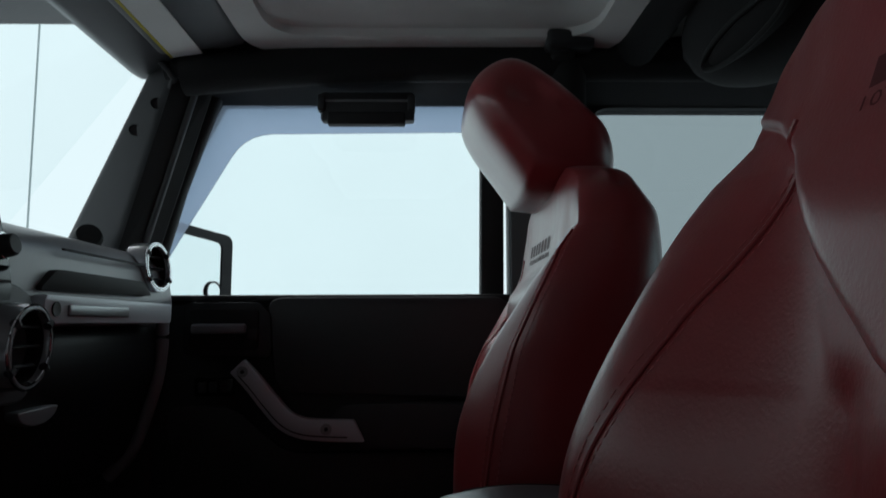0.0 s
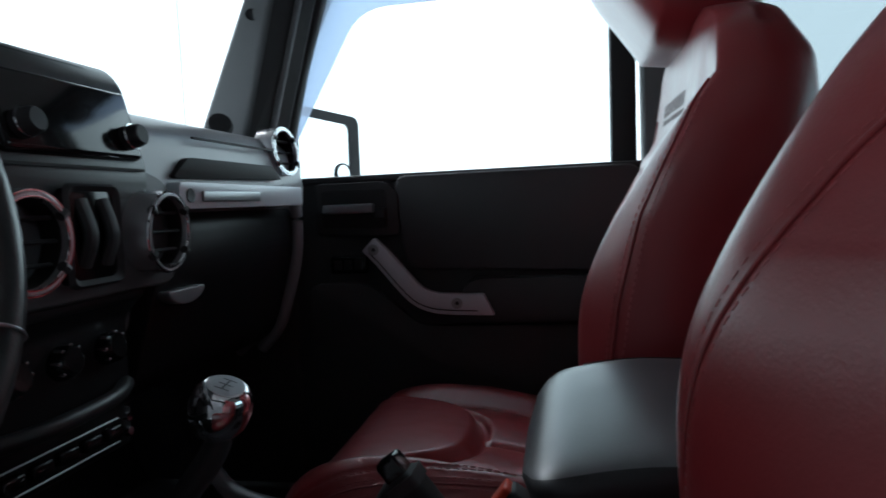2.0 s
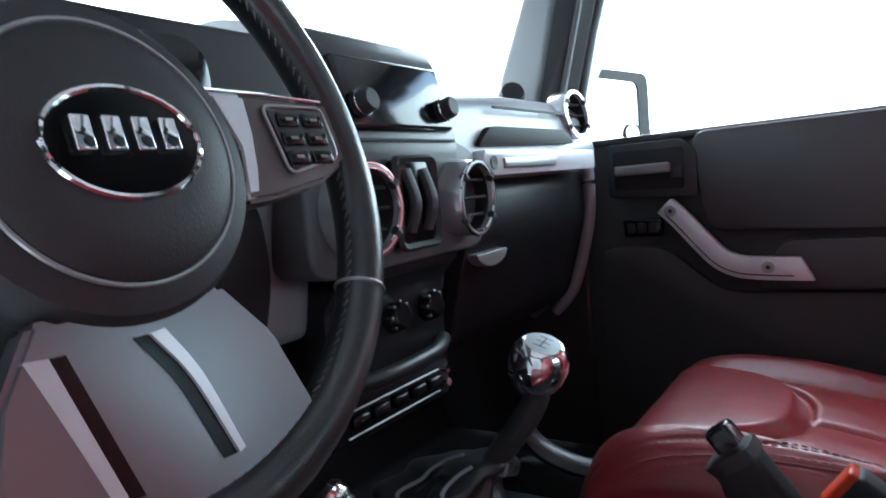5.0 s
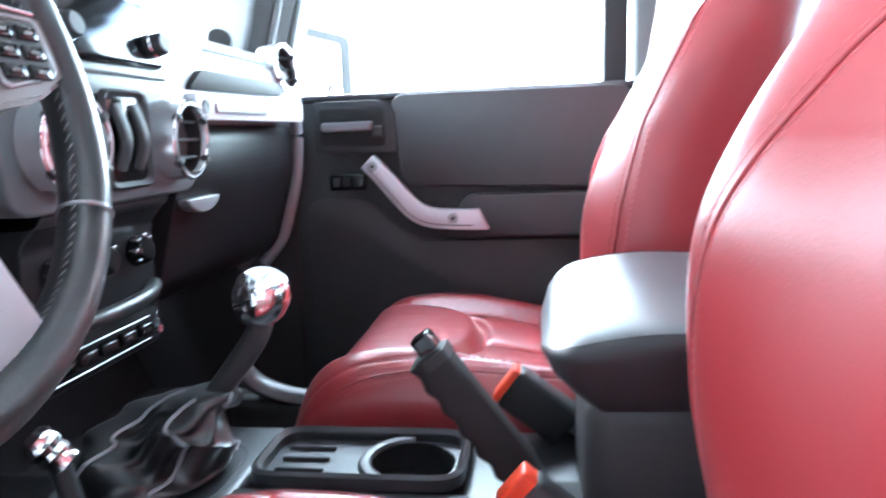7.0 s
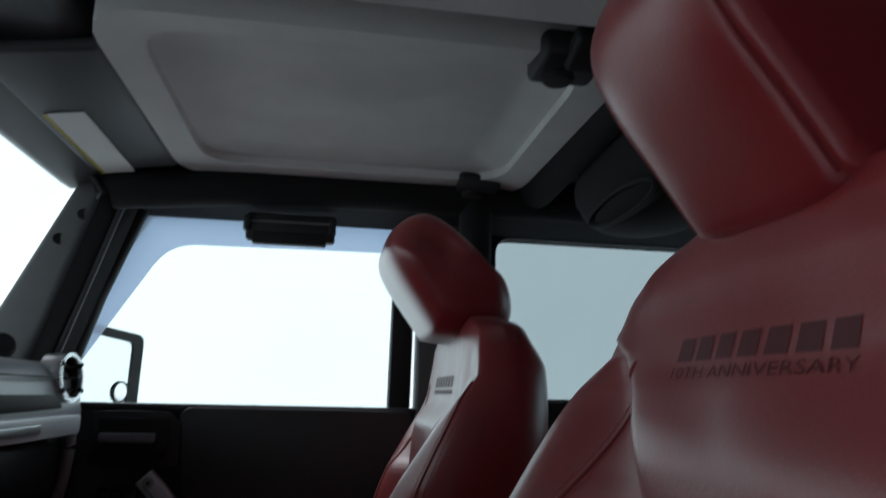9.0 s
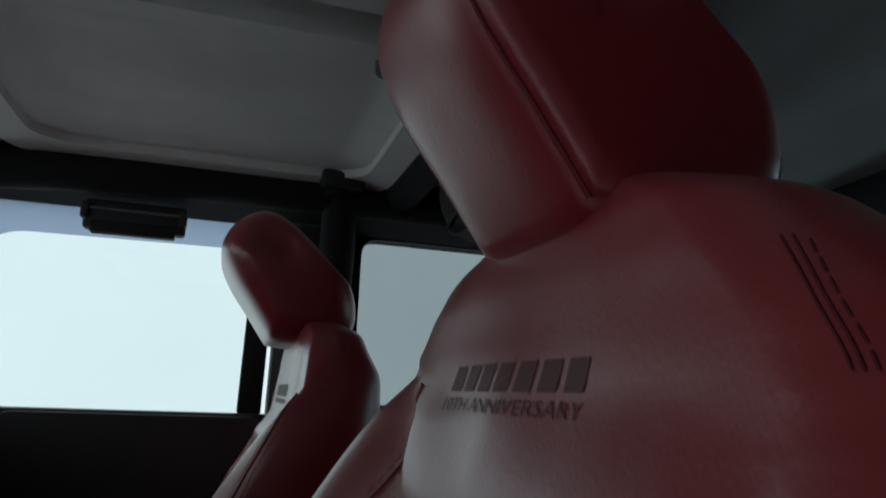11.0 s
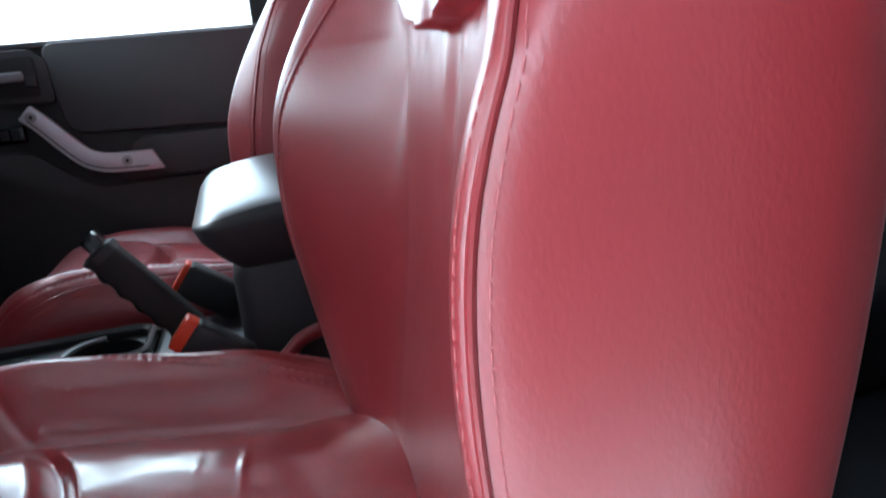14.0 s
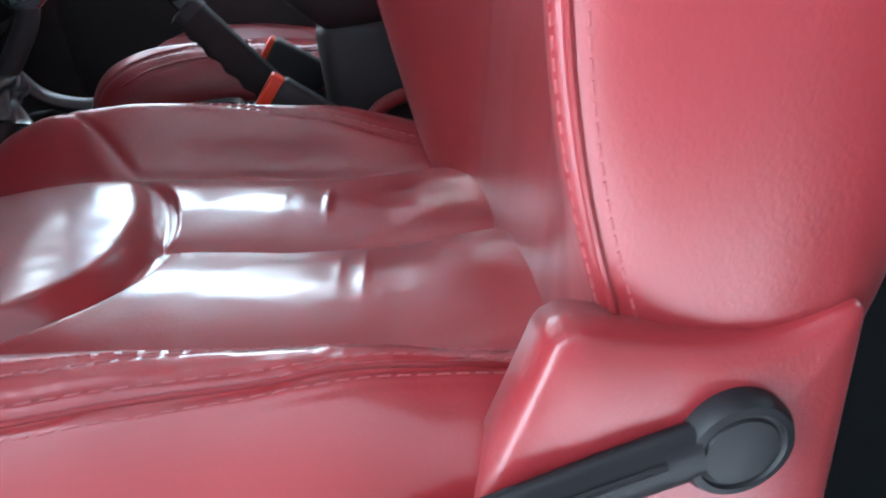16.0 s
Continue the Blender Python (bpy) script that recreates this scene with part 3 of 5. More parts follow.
def seat(cx, cy, inb, label, dz=0.0, slim=False, rest=(0.032, 0.075, 0.025), nose=0.022, cdx=0.0, far=1.0):
    """A bucket seat; inb: +1 where the car's middle lies towards +y."""
    t = thing("bucket_seat", (cx, cy, 0.02), label, "car seat", "front seats")

    def W(x, o, z):
        return (cx + x, cy + o * inb, z + dz)

    def F(o, z, off=0.0):
        """Place on the backrest's front."""
        return (cx + back_front(o, z, slim) - off, cy + (o + LEAN * sstep(0.5, 0.7, z)) * inb, z + dz + rise(z))

    def rise(z):
        return 0.014 * sstep(0.66, 0.76, z) if slim else 0.0

    # backrest
    M, N = 280, 360
    us = [-math.cos(math.pi * i / M) for i in range(M + 1)]
    us = [0.55 * u + 0.45 * (2 * i / M - 1) for i, u in enumerate(us)]
    rings = []
    for k in range(N + 1):
        z = 0.165 + (0.7675 - 0.165) * (1 - (1 - k / N) ** 1.3)
        row = [F(u * half(u, z, slim), z) for u in us]
        row += [W(back_rear(u * half(u, z, slim), z, slim), u * half(u, z, slim) + LEAN * sstep(0.5, 0.7, z), z + rise(z)) for u in us[-2:0:-5]]
        rings.append(row)
    back = part("backrest", loft(rings), RED, t, smooth="all")
    # double-stitched seam along both bolsters
    for sgn in (-1, 1):
        pts = [F(sgn * (seam_at(sgn, z, slim) - 0.0020), z, 0.0007) for z in (0.205 + 0.475 * k / 95 for k in range(96))]
        part("welt", tube(pts, 0.0019, 8, up=(1, 0, 0)), RED, back, "raised red leather welt")
        bm = bmesh.new()
        for off in (-0.0068, 0.0042 if sgn > 0 or slim else 0.0016):
            z = 0.21
            while z < 0.676:
                tube([F(sgn * (seam_at(sgn, z, slim) + off), z, 0.0002), F(sgn * (seam_at(sgn, z + 0.0046, slim) + off), z + 0.0046, 0.0002)], 0.0008 if slim else 0.00048, 5, bm=bm, up=(1, 0, 0))
                z += 0.0072
        part("stitching", bm, THREAD, back, "pale red double stitching", kind="stuff")
    # short shoulder seam
    for sgn in (-1,):
        bm = bmesh.new()
        for off in (-0.0020, 0.0004, 0.0030):
            z = 0.682
            while z < 0.720:
                o, o2 = (sgn * (0.1850 + off - 0.66 * (h - 0.679) - 3.0 * (h - 0.679) ** 2) for h in (z, z + 0.0046))
                tube([F(o, z, 0.0003), F(o2, z + 0.0046, 0.0003)], 0.0006, 5, bm=bm, up=(1, 0, 0))
                z += 0.0052 if off < 0.002 else 0.0068
        part("shoulder_seam", bm, MARK, back, kind="stuff")
    # embossed mark: seven bars in place of the lettering, and a finer row below
    for k in range(7):
        o = 0.010 - (k - 3) * 0.0222 * inb
        rows = [[F(o + a2 - 0.12 * inb * b2, 0.683 + b2, 0.0004) for a2 in (-0.0082, 0, 0.0082)] for b2 in (-0.0072, 0, 0.0072)]
        part("mark_bar", loft(rows, close=False, caps=False), MARK, back, smooth=False)
    if not slim:
        part("mark_lettering", lettering("10TH ANNIVERSARY", 0.154, 0.0072, lambda a, b: F(0.010 - inb * a, 0.6688 + b, 0.0005)), MARK, back, smooth=False)
    else:
        for k in range(15):
            o = 0.010 + (k - 7) * 0.0104
            part("mark_bar", loft([[F(o + a2, 0.6695 + b2, 0.0004) for a2 in (-0.0038, 0, 0.0038)] for b2 in (-0.0030, 0.0030)], close=False, caps=False), MARK, back, smooth=False)
    # headrest: leaf-shaped pad leaning forward
    prof = spline([(0.034, 0.757), (0.004, 0.800), (-0.028, 0.845), (-0.043, 0.885), (-0.026, 0.922), (0.012, 0.942), (0.055, 0.922), (0.112, 0.866), (0.143, 0.832), (0.150, 0.785), (0.128, 0.757), (0.075, 0.752)], 5)
    prof = [(p[0] + 0.008 + rest[0], p[1] - 0.006) for p in prof]
    mx, mz = 0.062 + rest[0], 0.848
    HW = rest[1]

    def pad_scale(o):
        """How large the pad's outline is at the side place o."""
        return (0.50 if slim else 0.70) + (0.50 if slim else 0.30) * max(0.0, 1 - abs(o / HW) ** 4.5) ** 0.45
    stations = []
    for k in range(57):
        o = HW * math.sin((-1 + k / 28) * math.pi / 2)
        stations.append((o, pad_scale(o)))
    stations = [(-HW - 0.001, 0.25)] + stations + [(HW + 0.001, 0.25)]
    rings = []
    for o, k2 in stations:
        g = (0.0 if slim else 0.0025) * math.exp(-((abs(o) - HW + 0.010) / 0.0030) ** 2)
        rings.append([W(mx + (x - mx) * (k2 - g / 0.1), rest[2] + o * (1.0 - 0.14 * sstep(0.86, 0.94, z)), mz + (z - mz) * (k2 - g / 0.1)) for x, z in prof])
    head = part("headrest", loft(rings), RED, t, smooth="all")
    rim_k = pad_scale(HW - 0.010) - 0.012
    for sgn in (() if slim else (-1, 1)):
        pts = [W(mx + (x - mx) * rim_k, rest[2] + sgn * (HW - 0.010) * (1.0 - 0.14 * sstep(0.86, 0.94, z)), mz + (z - mz) * rim_k) for x, z in prof]
        part("piping", tube(pts, 0.0014, 6), RED_DARK, head)
    for o in (-0.03, 0.03):
        part("headrest_post", tube([W(0.115 + rest[0] * 0.5, o, 0.70), W(0.10 + rest[0], o, 0.80)], 0.006, 10), BLACK_GLOSS, t)
    # cushion
    A, Bn = (200, 180) if slim else (320, 280)

    def C(x, o, off=0.0):
        """Place on the cushion's top."""
        return (cx + cdx + x, cy + o * inb, cush_top(x, o, nose, far) + off)
    rings = []
    for i in range(A + 1):
        x = -0.4458 - nose + (0.466 + nose) * (i / A) ** 1.12
        row = []
        for j in range(Bn + 1):
            u = -math.cos(math.pi * j / Bn)
            row.append(C(x, 0.262 * (0.6 * u + 0.4 * (2 * j / Bn - 1))))
        fr = 0.02 * sstep(-0.36, -0.446 - nose, x)
        for o, z in ((0.262, 0.17), (0.256, 0.13), (0.24, 0.10 + fr), (0.0, 0.09 + fr), (-0.24, 0.10 + fr), (-0.256, 0.13), (-0.262, 0.17)):
            row.append((cx + cdx + x, cy + o * inb, min(z, C(x, 0.262 if o > 0 else -0.262)[2] - 0.004)))
        rings.append(row)
    cush = part("seat_cushion", loft(rings), RED if slim else RED_WORN, t, smooth="all")
    for sgn in (-1, 1):
        part("welt", tube([C(x, sgn * (cush_rows(x)[1] - 0.0018), 0.0002) for x in (-0.40 + 0.385 * k / 79 for k in range(80))], 0.0015, 8), RED, cush, "raised red leather welt")
        bm = bmesh.new()
        for row, off in ((0, -0.003), (0, 0.003), (1, -0.006), (1, 0.0045)):
            x = -0.39
            while x < -0.02:
                tube([C(x, sgn * (cush_rows(x)[row] + off), 0.0005), C(x + 0.0055, sgn * (cush_rows(x + 0.0055)[row] + off), 0.0005)], 0.00045, 5, bm=bm)
                x += 0.0085
        part("stitching", bm, THREAD, cush, "pale red double stitching", kind="stuff")
    # side valance on the door side, with the reclining lever
    poly = round_poly([(-0.054, 0.262), (-0.044, 0.283), (-0.034, 0.2865), (-0.008, 0.2775), (0.022, 0.2695), (0.050, 0.2675), (0.072, 0.274), (0.082, 0.275), (0.077, 0.05), (-0.125, 0.05), (-0.085, 0.20)], 0.014)
    mx, mz = 0.0, 0.175
    rings = [[W(mx + (p - mx) * k, -o - (0.0016 * noise.noise((p * 26 * k, q * 26 * k, 5.0)) if k < 0.95 else 0.0), mz + (q - mz) * k) for p, q in poly]
             for k, o in ((0.995, 0.236), (1.0, 0.2515), (0.997, 0.2560), (0.991, 0.2595), (0.980, 0.2618), (0.950, 0.2636), (0.87, 0.2650), (0.74, 0.2662), (0.58, 0.2668), (0.40, 0.2668), (0.2, 0.2664), (0.04, 0.2662))]
    val = part("side_cover", loft(rings), RED, t, "red leather side cover", smooth="all")
    edge = spline([W(-0.114, -0.2615, 0.07), W(-0.075, -0.2610, 0.20), W(-0.0485, -0.2612, 0.258), W(-0.0395, -0.2605, 0.2745)], 8)
    part("welt", tube(edge, 0.0014, 8), RED, val, "raised red leather welt")
    bm = bmesh.new()
    for a, b in zip(edge[::2], edge[1::2]):
        g = Vector((0.006, 0, -0.001))
        tube([a + g, b + g], 0.0005, 5, bm=bm)
    part("stitching", bm, THREAD, val, kind="stuff")
    lev = part("recline_lever", lathe([(0.0, 0.0), (0.0215, 0.0), (0.0245, 0.003), (0.0245, 0.009), (0.022, 0.0135), (0.0185, 0.0142), (0.0175, 0.0128), (0.0165, 0.0128), (0.0155, 0.0140), (0.008, 0.0150), (0.0, 0.0152)], W(0.026, -0.262, 0.2255), (0, -inb, 0), 48), BLACK_SATIN, t, "black plastic reclining lever")
    arm_pts = spline([W(0.010, -0.270, 0.2265), W(-0.03, -0.271, 0.2205), W(-0.075, -0.272, 0.2125), W(-0.14, -0.272, 0.200)], 5)
    part("lever_arm", tube(arm_pts, [0.0145 - 0.002 * i / len(arm_pts) for i in range(len(arm_pts))], 20, flat=0.5), BLACK_SATIN, lev)
    part("arm_ridge", tube([p + Vector((0, -inb * 0.0068, 0.004)) for p in arm_pts[2:]], 0.0016, 8), BLACK_SATIN, lev)
    if not slim:                              # loose corner of the cover beside the console
        flap = spline([W(-0.084, 0.266, 0.226), W(-0.066, 0.274, 0.239), W(-0.044, 0.278, 0.245), W(-0.020, 0.280, 0.246), W(0.008, 0.280, 0.238)], 5)
        part("cover_flap", tube(flap, 0.0085, 12, flat=0.7), RED, t, "loose red leather corner of the seat cover")
    # plinth
    part("seat_base", rbox(W(-0.19, 0, 0.065), (0.42, 0.44, 0.09), 0.012), BLACK, t, "black plastic seat base")
    return t


seat(0.0, DRIVER_Y, 1, "glossy red leather bucket seat with stitched bolsters beside the open door")
seat(-0.053, PASS_Y, -1, "glossy red leather bucket seat in front of the closed door", dz=-0.012, slim=True, rest=(0.0, 0.134, 0.0), cdx=0.060, far=0.5)

# ---- passenger door ----
DY = 1.50
door = thing("door_1", (-0.30, DY, 0.02), "black plastic door card with silver grip and clear window, closed", "door", kind="structure")
outline = round_poly([(-0.66, -0.03), (0.02, -0.03), (0.02, SILL - 0.006), (-0.66, SILL - 0.006)], 0.02)
part("door_card", prism(outline, DY, DY + 0.06, "y", 0.006), DOOR, door)
part("upper_pad", prism(round_poly([(-0.42, 0.445), (0.015, 0.43), (0.015, SILL - 0.004), (-0.44, SILL - 0.004)], 0.03), DY - 0.022, DY + 0.01, "y", 0.010, 3), DOOR, door)
part("sill_trim", rbox((-0.31, DY + 0.01, SILL - 0.006), (0.66, 0.05, 0.014), 0.005), BLACK, door)
part("armrest", prism(round_poly([(-0.34, 0.345), (0.01, 0.345), (0.01, 0.425), (-0.30, 0.425)], 0.02), DY - 0.045, DY + 0.01, "y", 0.012, 3), DOOR, door)
part("lower_panel", prism(round_poly([(-0.62, 0.06), (0.01, 0.06), (0.01, 0.335), (-0.40, 0.335), (-0.50, 0.42), (-0.62, 0.42)], 0.03), DY - 0.014, DY + 0.01, "y", 0.008, 2), DOOR, door)
# silver grip
grip_path = spline([(-0.482, 0.496), (-0.455, 0.468), (-0.425, 0.432), (-0.395, 0.400), (-0.365, 0.386), (-0.330, 0.382), (-0.272, 0.380)], 6)
up, dn = [], []
for i, p in enumerate(grip_path):
    q = grip_path[min(i + 1, len(grip_path) - 1)]
    o = grip_path[max(i - 1, 0)]
    d = Vector((q.x - o.x, q.y - o.y)).normalized()
    nrm = Vector((-d.y, d.x))
    h = 0.0165 + 0.003 * i / len(grip_path)
    up.append((p.x + nrm.x * h, p.y + nrm.y * h))
    dn.append((p.x - nrm.x * h, p.y - nrm.y * h))
dn[-1] = (dn[-1][0] + 0.020, dn[-1][1])
grip = part("grab_handle", prism(up + dn[::-1], DY - 0.062, DY - 0.040, "y", 0.0035, 2), SILVER, door, "silver painted pull handle")
inner = [((u[0] * 0.8 + d[0] * 0.2), (u[1] * 0.8 + d[1] * 0.2)) for u, d in zip(up, dn)], [((u[0] * 0.2 + d[0] * 0.8), (u[1] * 0.2 + d[1] * 0.8)) for u, d in zip(up, dn)]
part("grip_backing", prism(inner[0] + inner[1][::-1], DY - 0.042, DY + 0.005, "y", 0.002, 1), BLACK, door)
groove = [(u[0] * 0.22 + d[0] * 0.78, DY - 0.0618, u[1] * 0.22 + d[1] * 0.78) for u, d in zip(up, dn)][2:-1]
part("groove", tube(groove, 0.0012, 6), BLACK_SOFT, grip)
for x, z in ((-0.471, 0.486), (-0.320, 0.384)):
    s = part("screw", lathe([(0.0, 0.0), (0.0100, 0.0), (0.0100, 0.0018), (0.007, 0.0022), (0.0, 0.001)], (x, DY - 0.062, z), (0, -1, 0), 18), BRUSHED, grip)
    part("screw_socket", lathe([(0.0, 0.0), (0.004, 0.0), (0.004, 0.0006), (0.0, 0.0006)], (x, DY - 0.0632, z), (0, -1, 0), 6), BLACK, s)
# latch bezel and lever
bz = part("latch_bezel", prism(round_poly([(-0.592, 0.515), (-0.43, 0.508), (-0.43, 0.59), (-0.455, 0.612), (-0.592, 0.612)], 0.012), DY - 0.026, DY + 0.01, "y", 0.006), BLACK, door)
part("latch_recess", prism(round_poly([(-0.578, 0.528), (-0.452, 0.524), (-0.452, 0.598), (-0.578, 0.600)], 0.008), DY - 0.030, DY - 0.022, "y", 0.002), BLACK_SOFT, bz)
part("latch_lever", rbox((-0.523, DY - 0.036, 0.563), (0.10, 0.016, 0.018), 0.005), DASH, bz, "dark grey latch lever")
part("lock_knob", rbox((-0.462, DY - 0.034, 0.552), (0.022, 0.012, 0.022), 0.004), BLACK, bz)
sw = part("window_switch", rbox((-0.533, DY - 0.016, 0.456), (0.072, 0.016, 0.034), 0.004), BLACK_GLOSS, door)
for dx in (-0.02, 0.0, 0.02):
    part("switch_key", rbox((-0.533 + dx, DY - 0.026, 0.456), (0.014, 0.008, 0.018), 0.002), BLACK, sw)
# window frame and panes
GY = 1.535
win = thing("window_1", (-0.33, GY, SILL), "clear side window with a pale frosted border", "window", kind="structure")
win_out = [(-0.772, SILL - 0.07), (-0.005, SILL - 0.07), (-0.005, 1.015), (-0.548, 1.010)]
win_in = [(-0.728, SILL - 0.065), (-0.008, SILL - 0.065), (-0.008, 0.955), (-0.502, 0.950)]
a, b = round_poly(win_out, 0.004), round_poly(win_in, 0.003)
b[-6:] = round_poly(win_in, 0.055)[-6:]
part("window_border", loft([[(x, GY, z) for x, z in a], [(x, GY, z) for x, z in b], [(x, GY + 0.004, z) for x, z in b], [(x, GY + 0.004, z) for x, z in a], [(x, GY, z) for x, z in a]], caps=False), TINT, win, "pale frosted border of the side window", smooth=False).visible_shadow = False
part("pane", prism(b, GY + 0.001, GY + 0.003, "y"), GLASS, win, smooth=False).visible_shadow = False
fr = [(-0.80, SILL), (-0.74, SILL), (-0.548, 1.010), (-0.030, 1.015), (-0.035, SILL), (0.01, SILL), (0.015, 1.06), (-0.60, 1.06)]
part("window_frame", prism(fr, GY - 0.02, GY + 0.03, "y", 0.004), BLACK_SOFT, win)
kp = thing("kick_panel", (-0.88, 1.49, 0.02), "black plastic footwell side panel under the dashboard end", "trim panel", kind="structure")
part("panel", rbox((-0.885, 1.505, 0.33), (0.47, 0.03, 0.64), 0.008), BLACK, kp)
part("trim_strip", tube(spline([(-0.640, 1.462, 0.575), (-0.652, 1.468, 0.50), (-0.680, 1.47, 0.41), (-0.725, 1.472, 0.33), (-0.77, 1.474, 0.29)], 6), 0.011, 10), DASH, kp)
kp2 = thing("kick_panel", (-0.88, 0.03, 0.02), "black plastic footwell side panel under the dashboard end", "trim panel", kind="structure")
part("panel", rbox((-0.885, 0.03, 0.33), (0.47, 0.03, 0.64), 0.008), BLACK, kp2)
# B-pillar and rear door
bp = thing("b_pillar", (0.06, 1.50, 0.02), "black upright door pillar with seat belt between the side windows", "pillar", kind="structure")
part("pillar_trim", prism(round_poly([(0.018, 0.04), (0.15, 0.04), (0.17, 1.06), (0.022, 1.06)], 0.01), 1.475, 1.56, "y", 0.012), PILLAR, bp)
part("seat_belt", tube([(0.075, 1.462, 1.00), (0.085, 1.460, 0.60), (0.09, 1.458, 0.12)], 0.0016, 8, flat=14, up=(0, 1, 0)), BLACK, bp)
rd = thing("door_2", (0.52, DY, 0.02), "black plastic rear door card, closed", "door", kind="structure")
part("door_card", prism(round_poly([(0.15, -0.03), (0.98, -0.03), (0.98, SILL + 0.02), (0.15, SILL + 0.02)], 0.02), DY, DY + 0.06, "y", 0.008), DOOR, rd)
rw = thing("window_2", (0.55, GY, SILL), "pale tinted rear side window", "window", kind="structure")
a = round_poly([(0.19, SILL + 0.025), (0.93, SILL + 0.025), (0.93, 1.0), (0.19, 1.0)], 0.04)
part("pane", prism(a, GY + 0.001, GY + 0.004, "y"), clear("rear_tinted_glass", (0.56, 0.585, 0.595)), rw, smooth=False).visible_shadow = False
o4 = [(0.15, SILL), (0.98, SILL), (0.98, 1.06), (0.15, 1.06)]
part("window_frame", loft([[(x, GY - 0.02, z) for x, z in round_poly(o4, 0.01)], [(x, GY - 0.02, z) for x, z in a], [(x, GY + 0.03, z) for x, z in a], [(x, GY + 0.03, z) for x, z in round_poly(o4, 0.01)], [(x, GY - 0.02, z) for x, z in round_poly(o4, 0.01)]], caps=False), BLACK_SOFT, rw)
# rear wall of the cabin, and far side rear quarter on the driver's side
bw = thing("wall_rear", (1.0, YC, 0.02), "black tailgate with a pale rear window", "wall", kind="structure")
o4, i4 = [(0.02, 0.02), (1.52, 0.02), (1.52, 1.10), (0.02, 1.10)], [(0.16, 0.62), (1.38, 0.62), (1.36, 0.98), (0.18, 0.98)]
part("tailgate", loft([[(1.0, y, z) for y, z in o4], [(1.0, y, z) for y, z in i4], [(1.05, y, z) for y, z in i4], [(1.05, y, z) for y, z in o4], [(1.0, y, z) for y, z in o4]], caps=False), BLACK, bw)
part("pane", prism(i4, 1.02, 1.024, "x"), clear("tailgate_glass", (0.7, 0.78, 0.8)), bw, smooth=False).visible_shadow = False
lw = thing("wall_left_rear", (0.56, 0.03, 0.02), "black closed rear side wall behind the front door opening", "wall", kind="structure")
part("side_panel", rbox((0.58, 0.0, 0.56), (0.82, 0.06, 1.08), 0.01), BLACK, lw)
part("pillar_trim", prism(round_poly([(0.13, 0.04), (0.22, 0.04), (0.24, 1.06), (0.12, 1.06)], 0.01), 0.0, 0.07, "y", 0.012), BLACK_SOFT, lw)

# ---- roof ----
roof_panel("roof_panel", -0.46, 0.205, 0.80, 1.40, 1.075, "light grey padded roof panel with a rounded lip")
roof_panel("roof_panel", -0.46, 0.205, 0.12, 0.735, 1.075, "light grey padded roof panel with a rounded lip")
rear = thing("rear_headliner", (0.62, YC, 1.09), "light grey padded rear roof lining, darkened for shade", "roof panel")
bm = bmesh.new()
rows = []
for i in range(25):
    x = 0.30 + 0.72 * i / 24
    rows.append([(x, 0.10 + 1.34 * j / 24, 1.10 + 0.02 * math.sin(j * 0.26) + 0.006 * math.sin(i * 0.9)) for j in range(25)])
part("headliner", loft(rows, close=False, caps=False), LINER_SHADED, rear)
part("edge_trim", tube([(0.305, 0.12, 1.098), (0.305, YC, 1.104), (0.305, 1.42, 1.098)], 0.008, 8), BLACK_SOFT, rear)
for y in (0.42, 1.10):
    part("liner_seam", tube([(0.31, y, 1.118), (0.66, y, 1.117), (1.0, y, 1.116)], 0.003, 6), PILLAR, rear)
part("roof_frame", rbox((0.0, YC, 1.185), (2.3, 1.52, 0.03), 0.01), BLACK, ceil)
part("header_rail", rbox((-0.58, YC, 1.115), (0.20, 1.42, 0.085), 0.03), PILLAR, ceil)
part("windscreen_header", prism(round_poly([(-0.700, 1.045), (-0.672, 1.028), (-0.60, 1.050), (-0.60, 1.12), (-0.70, 1.12)], 0.008), 0.09, 1.445, "y", 0.003), PILLAR, ceil)
part("side_rail", prism(round_poly([(1.40, 1.02), (1.53, 1.00), (1.55, 1.17), (1.40, 1.17)], 0.02), -0.62, 1.0, "x", 0.006), LINER_DARK, ceil)
part("side_rail", prism(round_poly([(0.0, 1.02), (0.12, 1.04), (0.12, 1.17), (-0.02, 1.17)], 0.02), -0.62, 1.0, "x", 0.006), LINER_DARK, ceil)

# padded roll bar: side tube and cross bar behind the seats
bar = thing("roll_bar", (0.25, YC, 0.1), "black foam-covered roll bar along the roof edge", "roll bar")
part("side_bar", tube(spline([(-0.58, 1.40, 1.02), (-0.30, 1.405, 1.045), (0.0, 1.405, 1.05), (0.25, 1.40, 1.05), (0.95, 1.38, 1.04)], 6), 0.036, 14), LINER_DARK, bar)
part("side_bar", tube(spline([(-0.58, 0.13, 1.05), (0.0, 0.125, 1.075), (0.25, 0.13, 1.08), (0.95, 0.15, 1.06)], 6), 0.036, 14), LINER_DARK, bar)
part("cross_bar", tube([(0.24, 0.14, 1.075), (0.24, YC, 1.085), (0.24, 1.40, 1.065)], 0.036, 14), LINER_DARK, bar)
part("upright_bar", tube([(0.12, 1.40, 1.04), (0.12, 1.42, 0.60), (0.12, 1.43, 0.05)], 0.034, 14), LINER_DARK, bar)
part("upright_bar", tube([(0.30, 0.12, 1.06), (0.28, 0.09, 0.60), (0.27, 0.08, 0.05)], 0.034, 14), LINER_DARK, bar)
